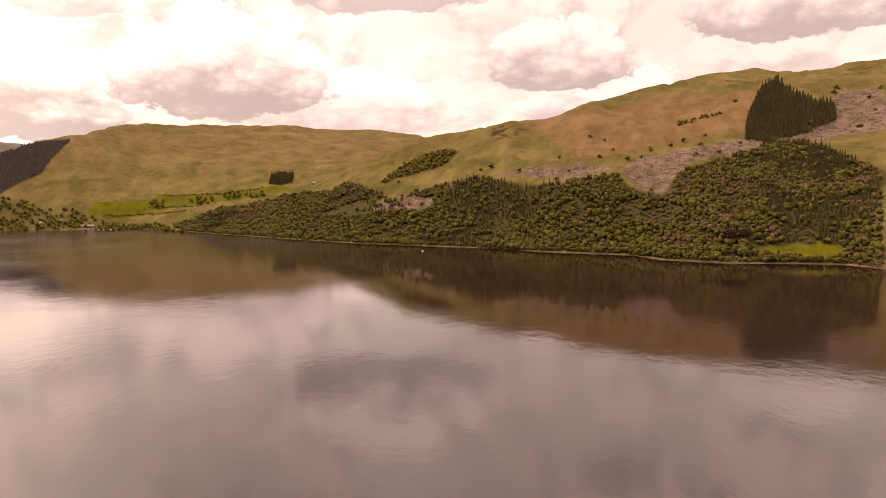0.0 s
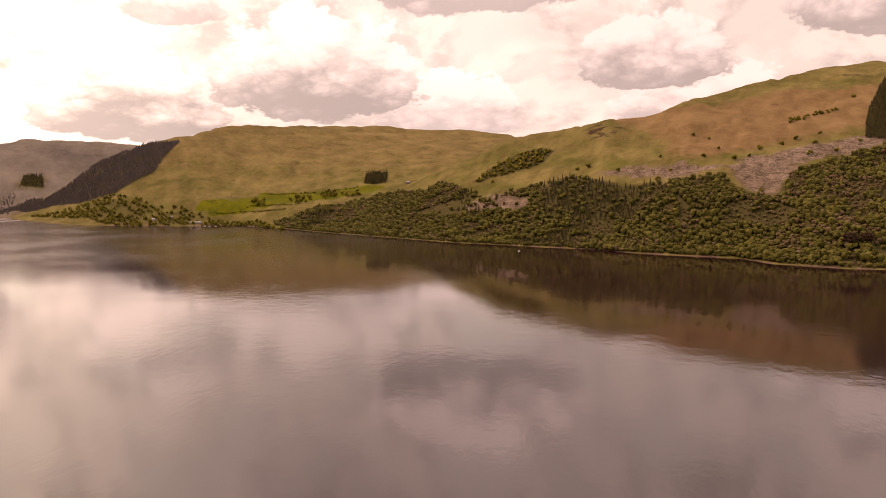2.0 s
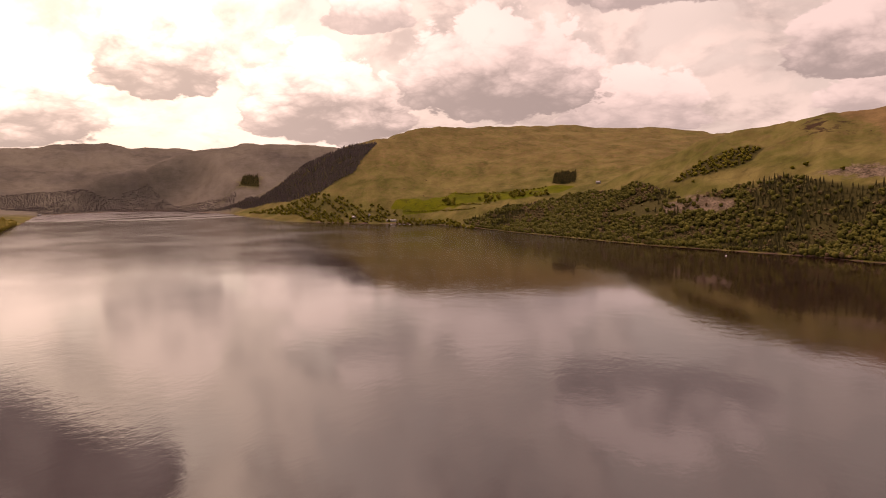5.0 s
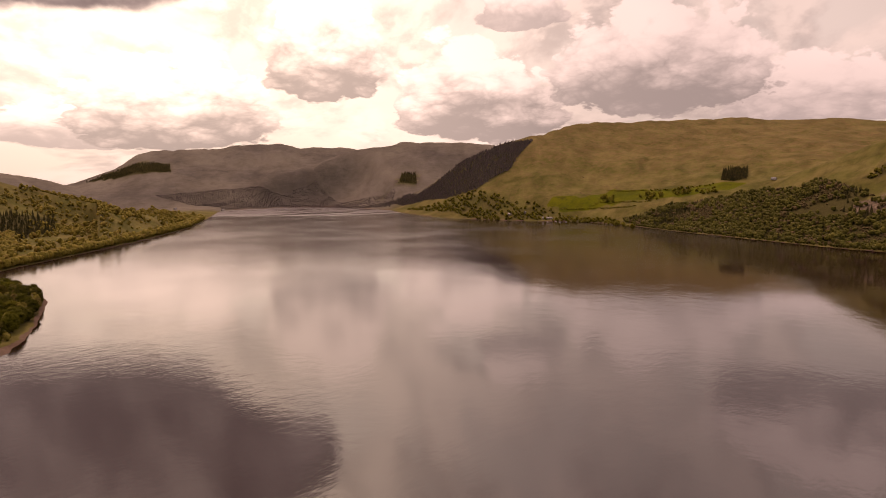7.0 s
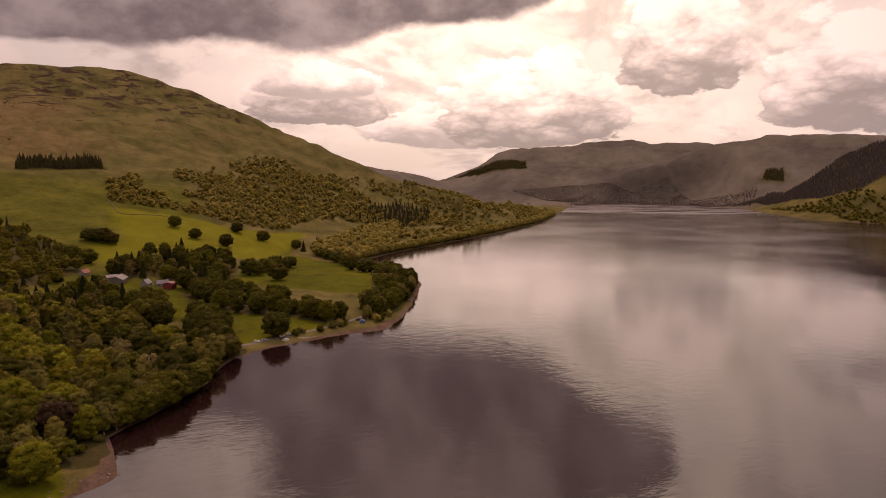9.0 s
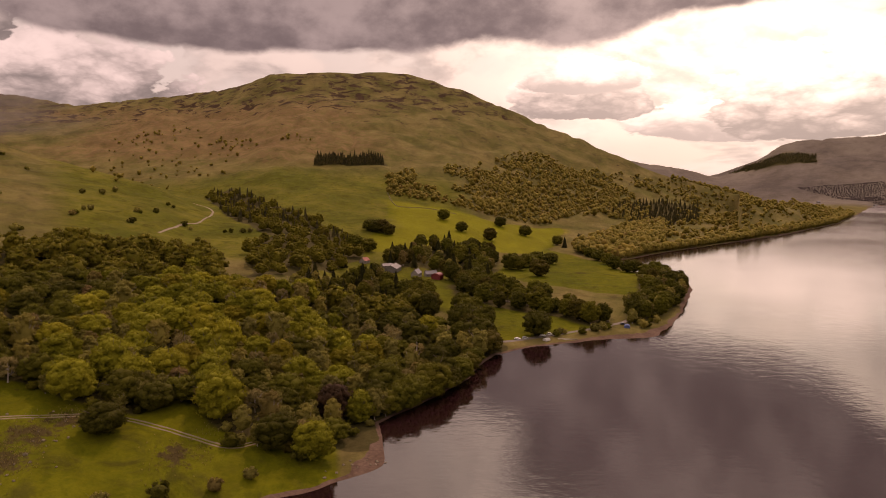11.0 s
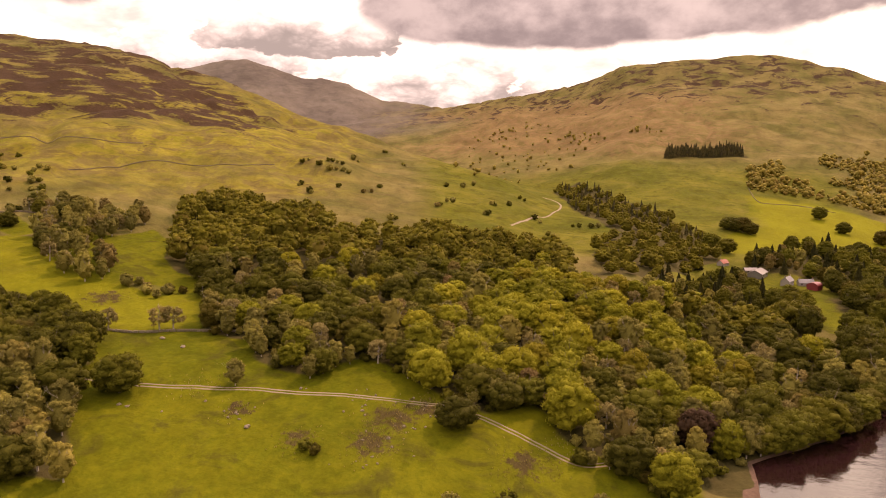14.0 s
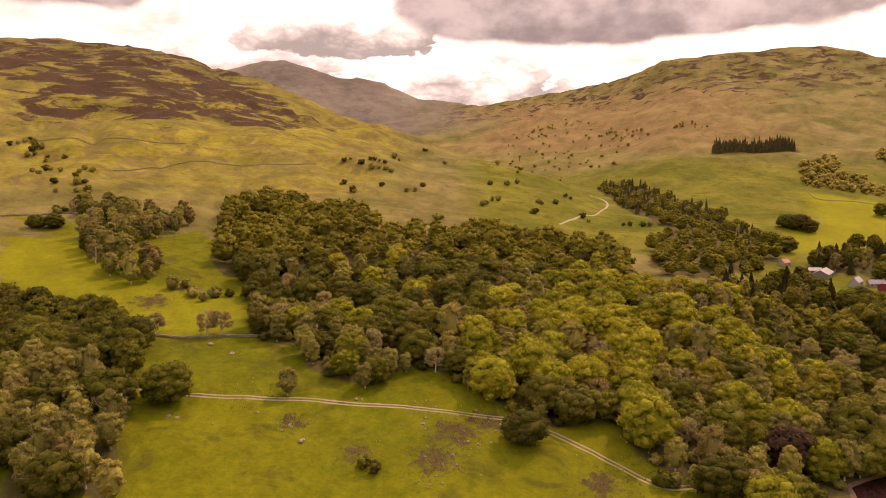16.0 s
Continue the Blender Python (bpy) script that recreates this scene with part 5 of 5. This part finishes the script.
BLUE = tinted("blue_canvas", (0.03, 0.06, 0.16), (0.06, 0.10, 0.24), 2.0, 0.8)


def smooth_line(points, gap):
    """Points along a gently curved line, a gap apart."""
    p = [Vector(q) for q in points]
    p = [p[0] * 2 - p[1]] + p + [p[-1] * 2 - p[-2]]
    out = []
    for i in range(1, len(p) - 2):
        n = max(1, int((p[i + 1] - p[i]).length / gap))
        for k in range(n):
            u = k / n
            out.append(0.5 * ((2 * p[i]) + (p[i + 1] - p[i - 1]) * u + (2 * p[i - 1] - 5 * p[i] + 4 * p[i + 1] - p[i + 2]) * u * u + (3 * p[i] - p[i - 1] - 3 * p[i + 1] + p[i + 2]) * u ** 3))
    return np.array([(q[0], q[1]) for q in out + [p[-2]]])


def mesh_of_land(x, y):
    """Height of the ground sheet itself, between its corners."""
    ang, r = polar(x, y)
    i = np.clip(np.searchsorted(ranges, r) - 1, 0, nr - 2)
    j = np.clip(np.searchsorted(bearings, ang) - 1, 0, nb - 2)
    u, v = (r - ranges[i]) / (ranges[i + 1] - ranges[i]), (ang - bearings[j]) / (bearings[j + 1] - bearings[j])
    return np.maximum.reduce([(gz[i, j] * (1 - u) + gz[i + 1, j] * u) * (1 - v) + (gz[i, j + 1] * (1 - u) + gz[i + 1, j + 1] * u) * v])


def way_strip(name, line, offset, width, material, label, lift=0.10):
    """A strip along a line, lying on the land."""
    d = np.gradient(line, axis=0)
    d /= np.linalg.norm(d, axis=1)[:, None] + 1e-9
    side = np.stack([-d[:, 1], d[:, 0]], 1)
    rows = []
    for k, s in enumerate((-0.5, -0.17, 0.17, 0.5)):
        wob = 0.18 * value_noise(line[:, 0] * 1.0, line[:, 1] * 1.0, 3.0, 70 + k)
        q = line + side * (offset + s * width + wob)[:, None] if np.ndim(offset) else line + side * (offset + s * width + wob[:, None])
        rows.append(np.column_stack([q, mesh_of_land(q[:, 0], q[:, 1]) + lift - (0.12 if abs(s) > 0.4 else 0.0)]))
    v = np.stack(rows, 1).reshape(-1, 3)
    n = len(line)
    f = np.array([(i * 4 + j, i * 4 + j + 1, (i + 1) * 4 + j + 1, (i + 1) * 4 + j) for i in range(n - 1) for j in range(3)])
    return sheet(name, v, f, material)


def make_way(name, line, ruts, width, material, label, category):
    ob = tagged(new(name), label, category, kind="structure")
    for off in ruts:
        part("rut" if len(ruts) > 1 else "surface", way_strip("strip", line, off, width, material, label), ob)
    return ob


make_way("track", smooth_line(TRACK[:11] + [(-389, -38), (-390, -24), (-396, -12)], 2.5), (-0.95, 0.95), 0.95, GRIT, "pale grit farm track with two worn ruts", "track")
make_way("hill_path", smooth_line(PATH2, 5), (0.0,), 3.2, GRIT, "pale gravel path curving up the hillside", "path")
make_way("shore_road", smooth_line([(-530, 45), (-555, 72)] + ROAD + [(-668, 232), (-700, 245)], 4), (0.0,), 4.6, TAR, "narrow tarmac road along the loch shore", "road")


def stone_mesh(seed, size, flat=0.6):
    r, h = np.random.default_rng(seed), Heap()
    lump(h, r, np.zeros(3), size, 1, 0.22, flat)
    v = h.v[0]
    v[:, :2] *= np.array([1.0, 0.7])
    h.v[0] = v
    return h.mesh("boulder", STONE, False)


STONES = [stone_mesh(1300 + k, 1.0, 0.5 + 0.08 * k) for k in range(5)]


def boulder(x, y, size):
    ob = new("boulder", STONES[int(rng.integers(5))])
    ob.matrix_basis = Matrix.LocRotScale((x, y, high_at(x, y) + 0.12 * size), Euler((0, 0, rng.random() * 6.28)), (size, size, size))
    return tagged(ob, "grey weathered field boulder half sunk in grass", "boulder", "boulders in the near field")


for k, (x, y) in enumerate(ROCKS16):
    boulder(x, y, 1.5 if k in (0, 1, 6) else 0.5 + 0.5 * rng.random())
for x, y, n, spread in ((-376, -126, 14, 9), (-357, -124, 12, 8), (-391, -117, 10, 5), (-354, -180, 8, 4), (-388, -143, 8, 4), (-372, -6, 12, 5), (-378, 4, 8, 3)):
    for _ in range(n):
        boulder(x + rng.normal() * spread, y + rng.normal() * spread, 0.25 + 0.5 * rng.random())


def dry_wall(name, points, label, high=1.3):
    """A field wall of stacked stones: one mesh of many uneven stones."""
    line = smooth_line(points, 0.8)
    h = Heap()
    z = mesh_of_land(line[:, 0], line[:, 1])
    r = np.random.default_rng(len(line))
    for (x, y), g in zip(line, z):
        for k in range(3):
            lump(h, r, np.array([x + r.normal() * 0.12, y + r.normal() * 0.12, g + high * (k + 0.4) / 3]), 0.30 + 0.16 * high, 0, 0.25, 0.6)
    return tagged(new(name, h.mesh(name, STONE, False)), label, "stone wall", kind="stuff")


dry_wall("field_wall", WALLS1, "old drystone wall across the pasture")
dry_wall("field_wall", WALLS2, "drystone wall along the upper field")
dry_wall("field_wall", DYKE1, "long drystone dyke across the lower hillside", 0.85)
dry_wall("field_wall", DYKE2, "drystone dyke below the heather slope", 0.85)
dry_wall("field_wall", DYKE3, "drystone dyke round the bright meadow", 0.9)
dry_wall("field_wall", WALLM, "low drystone wall beside the meadow oaks", 1.1)


def bm_box(bm, x0, x1, y0, y1, z0, z1, bevel=0.0):
    made = bmesh.ops.create_cube(bm, size=1.0)["verts"]
    for v in made:
        v.co = Vector((x0 + (v.co.x + 0.5) * (x1 - x0), y0 + (v.co.y + 0.5) * (y1 - y0), z0 + (v.co.z + 0.5) * (z1 - z0)))
    if bevel:
        edges = list({e for v in made for e in v.link_edges})
        bmesh.ops.bevel(bm, geom=edges, offset=bevel, segments=2, affect="EDGES", profile=0.5)


def from_bm(name, bm, material):
    me = bpy.data.meshes.new(name)
    bmesh.ops.recalc_face_normals(bm, faces=bm.faces)
    bm.to_mesh(me)
    bm.free()
    me.materials.append(material)
    return me


def box_part(name, parent, material, *size, bevel=0.0, label=""):
    bm = bmesh.new()
    bm_box(bm, *size, bevel)
    return part(name, from_bm(name, bm, material), parent, label)


def prism(name, outline, y0, y1, material):
    """A solid with an outline in x, z, drawn out along y."""
    bm = bmesh.new()
    a = [bm.verts.new((x, y0, z)) for x, z in outline]
    b = [bm.verts.new((x, y1, z)) for x, z in outline]
    bm.faces.new(a)
    bm.faces.new(b[::-1])
    for i in range(len(a)):
        j = (i + 1) % len(a)
        bm.faces.new((a[i], b[i], b[j], a[j]))
    return from_bm(name, bm, material)


def house(name, x, y, turn, wide, long, eaves, ridge, wall, roof, label, windows=4, chimneys=2, category="house"):
    """Gabled house: walls with gables, overhanging roof of two thick slopes, windows, a door, chimneys."""
    ob = base_thing(name, pose(x, y, high_at(x, y) - 0.3, 0, 0, turn), label, category)
    w, l = wide / 2, long / 2
    part("wall", prism("wall", [(-w, 0), (w, 0), (w, eaves), (0, ridge), (-w, eaves)], -l, l, wall), ob)
    for s in (-1, 1):
        o, t = 0.4, 0.22
        slope = (ridge - eaves) / w
        part("roof", prism("roof", [(0, ridge + 0.02), (s * (w + o), eaves - slope * o + 0.02), (s * (w + o), eaves - slope * o + t), (0, ridge + t + 0.05)], -l - o, l + o, roof), ob)
        for k in range(windows):
            yy = -l + long * (k + 0.5) / windows
            win = box_part("window", ob, GLASS, s * w - 0.06, s * w + 0.05, yy - 0.55, yy + 0.55, eaves * 0.42, eaves * 0.82)
            box_part("window_sill", win, STONE, s * w - 0.05, s * w + 0.16, yy - 0.7, yy + 0.7, eaves * 0.42 - 0.14, eaves * 0.42 - 0.01)
    box_part("door", ob, PLANK, w - 0.04, w + 0.07, -0.1 * l, -0.1 * l + 1.0, 0.3, 2.3)
    for k in range(chimneys):
        yy = (-l + 0.7) if k == 0 else (l - 0.7)
        stack = box_part("chimney", ob, wall, -0.45, 0.45, yy - 0.4, yy + 0.4, ridge - 0.6, ridge + 1.3, bevel=0.04)
        box_part("chimney_pot", stack, RUST, -0.15, 0.15, yy - 0.15, yy + 0.15, ridge + 1.3, ridge + 1.75)
    return ob


house("farmhouse", FARM[0][0], FARM[0][1], 70, 7.5, 15, 5.0, 8.6, HARL, SLATE, "two-storey farmhouse with pale harled walls and slate roof")
house("cottage", FARM[1][0] - 4, FARM[1][1] + 4, 15, 6.5, 13, 3.2, 6.2, HARL, SLATE, "low pale cottage with grey slate roof beside the farmhouse", 3)
house("barn", FARM[3][0], FARM[3][1], 75, 13, 24, 4.2, 7.6, TIN, TIN, "long grey metal-sheeted barn behind the farmhouse", 2, 0, "barn")
house("outbuilding", FARM[4][0] + 2, FARM[4][1] + 6, 20, 6, 12, 2.8, 5.0, STONE, TIN, "stone farm outbuilding with pale sheet roof", 2, 0, "barn")
house("red_roofed_cottage", FARM[5][0], FARM[5][1], 60, 7, 11, 3.2, 6.4, HARL, RUST, "small cottage with a rust-red roof among trees", 3, 1)


def round_barn(x, y, turn):
    ob = base_thing("round_roofed_barn", pose(x, y, high_at(x, y) - 0.2, 0, 0, turn), "crimson barn with a curved sheet roof", "barn")
    arc = [(5 * math.cos(a), 3.4 + 3.2 * math.sin(a)) for a in np.linspace(0, math.pi, 13)]
    part("wall", prism("wall", [(-4.8, 0), (4.8, 0)] + [(x_ * 0.96, z_ - 0.1) for x_, z_ in arc], -5, 5, CRIMSON), ob)
    outer = [(5.2 * math.cos(a), 3.45 + 3.4 * math.sin(a)) for a in np.linspace(0, math.pi, 13)]
    part("roof", prism("roof", outer + arc[::-1], -5.3, 5.3, CRIMSON), ob)
    box_part("door", ob, PLANK, -1.6, 1.6, 4.95, 5.12, 0.1, 3.2)


round_barn(FARM[2][0], FARM[2][1], 60)


def disc(bm, x, y, z, radius, width, sides=18):
    made = bmesh.ops.create_cone(bm, cap_ends=True, segments=sides, radius1=radius, radius2=radius, depth=width)["verts"]
    for v in made:
        v.co = Vector((v.co.x + x, v.co.z + y, v.co.y + z))


def car(x, y, turn, coat, label, tall=1.0):
    """A parked car: lower body, cabin, windows, four wheels with rims, lamps."""
    ob = base_thing("car", pose(x, y, high_at(x, y) + 0.02, 0, 0, turn), label, "car", "cars parked by the shore road")
    side = [(-2.15, 0.35), (2.1, 0.35), (2.18, 0.62), (2.05, 0.88), (1.2, 0.98), (-2.1, 1.0), (-2.2, 0.7)]
    body = prism("body", side, -0.87, 0.87, coat)
    part("body", body, ob)
    cab = [(1.05, 0.97), (0.45, 1.45 * tall), (-1.5, 1.47 * tall), (-2.0, 0.98)]
    cabin = part("cabin", prism("cabin", cab, -0.76, 0.76, coat), ob)
    part("windscreen", prism("windscreen", [(1.04, 1.01), (0.52, 1.42 * tall), (0.49, 1.40 * tall), (1.0, 0.99)], -0.68, 0.68, GLASS), cabin)
    for s in (-1, 1):
        part("side_window", prism("side_window", [(0.85, 1.02), (0.4, 1.38 * tall), (-1.4, 1.40 * tall), (-1.75, 1.03)], s * 0.765 - 0.012, s * 0.765 + 0.012, GLASS), cabin)
        box_part("headlight", ob, TIN, 2.05, 2.17, s * 0.6 - 0.18, s * 0.6 + 0.18, 0.64, 0.80)
        for wx in (-1.35, 1.35):
            bm = bmesh.new()
            disc(bm, wx, s * 0.8, 0.32, 0.32, 0.22)
            wheel = part("wheel", from_bm("wheel", bm, TYRE), ob)
            bm = bmesh.new()
            disc(bm, wx, s * 0.9, 0.32, 0.19, 0.05, 12)
            part("rim", from_bm("rim", bm, TIN), wheel)
    return ob


for k, (x, y) in enumerate(CARS):
    coat = (CARS_PAINT[0], CARS_PAINT[1], CARS_PAINT[0], CARS_PAINT[0], CARS_PAINT[1], CARS_PAINT[2])[k]
    words = ("white", "silver-grey", "white", "white", "silver-grey", "dark blue")[k]
    car(x - 1.0, y, 65 + 25 * (k % 3), coat, words + " car parked on the verge of the shore road", 1.0 + 0.15 * (k % 2))


def tent(x, y, turn, cloth, label, size=1.0):
    ob = base_thing("tent", Matrix.LocRotScale((x, y, high_at(x, y)), Euler((0, 0, radians(turn))), (size, size, size)), label, "tent", "tents on the beach")
    arc = [(1.6 * math.cos(a), 1.7 * math.sin(a) ** 0.8) for a in np.linspace(0, math.pi, 11)]
    part("flysheet", prism("flysheet", arc, -1.9, 1.9, cloth), ob)
    part("doorway", prism("doorway", [(x_ * 0.5, z_ * 0.75) for x_, z_ in arc], 1.9, 1.94, GLASS), ob)
    return ob


tent(BEACHTHINGS[0][0] - 2, BEACHTHINGS[0][1], 30, CANVAS, "white domed tent pitched on the shingle beach", 1.1)
tent(BEACHTHINGS[2][0] - 3, BEACHTHINGS[2][1], 70, BLUE, "blue tarpaulin shelter at the end of the beach", 1.4)


def fallen_log(x, y, turn, long):
    h = Heap()
    r = np.random.default_rng(int(abs(x)))
    pts = [(-long / 2 + long * k / 5, r.normal() * 0.15, 0.28 + r.normal() * 0.05) for k in range(6)]
    tube(h, pts, [0.42, 0.4, 0.36, 0.3, 0.24, 0.12], 8)
    for k in range(1, 5):
        e = np.array(pts[k]) + np.array([r.random(), r.normal() * 1.1, 0.5 + 0.6 * r.random()])
        tube(h, [pts[k], (np.array(pts[k]) + e) / 2 + 0.1, e], [0.14, 0.1, 0.03], 5)
    ob = new("fallen_log", h.mesh("fallen_log", PALE_BARK))
    ob.matrix_basis = pose(x, y, high_at(x, y) - 0.05, 0, 0, turn)
    return tagged(ob, "bleached fallen tree trunk lying at the water's edge", "log")


fallen_log(BEACHTHINGS[1][0] - 3, BEACHTHINGS[1][1], 100, 11)
fallen_log(BEACHTHINGS[1][0] - 4, BEACHTHINGS[1][1] - 5, 85, 8)

# rushes and coarse tufts in the wet hollows and along the track
tuft_rng, tufts = np.random.default_rng(91), Heap()
for px, py, n, spread in ((-376, -126, 170, 9), (-358, -124, 150, 8), (-347, -148, 90, 6), (-390, -118, 90, 6), (-354, -181, 60, 5), (-430, -330, 120, 10), (-372, -70, 90, 8), (-385, -60, 80, 7), (-362, -205, 60, 8)):
    q = np.column_stack([px + tuft_rng.normal(size=n) * spread, py + tuft_rng.normal(size=n) * spread * 0.6])
    g = mesh_of_land(q[:, 0], q[:, 1])
    for (x, y), z in zip(q, g):
        for _ in range(4):
            a, s = tuft_rng.random() * 6.28, 0.35 + 0.4 * tuft_rng.random()
            c, w = math.cos(a), math.sin(a)
            tufts.add(np.array([(x - w * 0.2, y + c * 0.2, z - 0.05), (x + w * 0.2, y - c * 0.2, z - 0.05), (x + c * 0.4 * s, y + w * 0.4 * s, z + s)]), np.array([(0, 1, 2)]))
tagged(new("rush_tufts", tufts.mesh("rush_tufts", BROWN, False)), "coarse brown rush tufts in wet pasture hollows", "rushes", kind="stuff")

# boathouse, jetty and moored boats on the far shore
bx, by = BOATHOUSE[0][0] + 14, BOATHOUSE[0][1] + 12
house("boathouse", bx, by, 100, 11, 32, 4.2, 7.2, HARL, TIN, "long white boathouse with a pale roof at the water's edge", 6, 0, "boathouse")
jetty = base_thing("jetty", pose(bx + 4, by - 26, 0, 0, 0, 5), "weathered wooden jetty on posts", "jetty")
for k in range(24):
    box_part("deck_board", jetty, PLANK, -1.2, 1.2, -12 + k, -12 + k + 0.93, 0.72, 0.80)
for yy in (-11.5, -6, 0, 6, 11):
    for s in (-1, 1):
        box_part("post", jetty, PLANK, s * 1.05 - 0.12, s * 1.05 + 0.12, yy - 0.12, yy + 0.12, -2.0, 1.25, bevel=0.02)


def boat(x, y, turn, coat, label, long=6.0):
    """A small open boat: hull with a sheer, thwarts, a low cuddy."""
    ob = base_thing("boat", pose(x, y, 0.0, 0, 0, turn), label, "boat", "boats on the loch")
    h = Heap()
    rings, n = [], 9
    for k in range(n):
        u = k / (n - 1)
        w = 0.95 * math.sin(math.pi * min(1, 0.22 + 0.78 * (1 - u) ** 0.55)) if u > 0 else 0.75
        w = 0.95 * (1 - u ** 2.6) ** 0.6 * (0.8 + 0.2 * min(1, u * 4)) + 0.02
        sheer = 0.62 + 0.3 * u * u
        rings.append([(-long / 2 + long * u, s * w * q, z) for s, q, z in ((-1, 1, sheer), (-1, 0.75, 0.0), (-1, 0.2, -0.25), (1, 0.2, -0.25), (1, 0.75, 0.0), (1, 1, sheer))])
    v = np.array(rings).reshape(-1, 3)
    f = []
    for k in range(n - 1):
        for j in range(6):
            a, b = k * 6 + j, k * 6 + (j + 1) % 6
            f += [(a, b, b + 6), (a, b + 6, a + 6)]
    f += [(0, 1, 2), (0, 2, 3), (0, 3, 4), (0, 4, 5)]
    h.add(v, np.array(f))
    part("hull", h.mesh("hull", coat, False), ob)
    box_part("cuddy", ob, coat, 0.2, 1.7, -0.55, 0.55, 0.6, 1.25, bevel=0.1)
    box_part("thwart", ob, PLANK, -1.6, -1.3, -0.8, 0.8, 0.58, 0.66)
    return ob


boat(-64, 1255, 80, CARS_PAINT[0], "small white motor boat on the open loch", 9.0)
for k, (dx, dy) in enumerate(((52, -46), (70, -52), (86, -44), (30, -60))):
    boat(bx + dx, by + dy, 20 * k, CARS_PAINT[k % 2], "small moored boat off the boathouse shore")

# villas at the head of the loch and the houses among the far fields
for k, (az, r, turn) in enumerate(((52.5, 3330, 20), (51.0, 3360, 60), (49.2, 3380, 100), (47.6, 3390, 10), (46.0, 3360, 40), (44.4, 3290, 75), (56.0, 3420, 15))):
    x, y = HUB[0] - math.sin(radians(az)) * r, HUB[1] + math.cos(radians(az)) * r
    house("lochside_house", x, y, turn, 8, 17, 5.2, 8.5, HARL, SLATE, "white lochside house with dark slate roof in far trees")
for x, y, turn in ((-690, 2165, 30), (-452, 2205, 70), (-1180, 2050, 10), (-1230, 2035, 60)):
    house("hill_farm", x, y, turn, 7.5, 14, 4.4, 7.4, HARL, SLATE, "small white farmhouse among hedges below the hill")
house("shore_hut", HUT[0][0], HUT[0][1], 30, 6, 10, 3.2, 5.6, HARL, SLATE, "small pale house in the far shore wood", 3, 1)
plant("copper_beech", 425, 1100, 1.3)
plant("copper_beech", 450, 1105, 1.1)
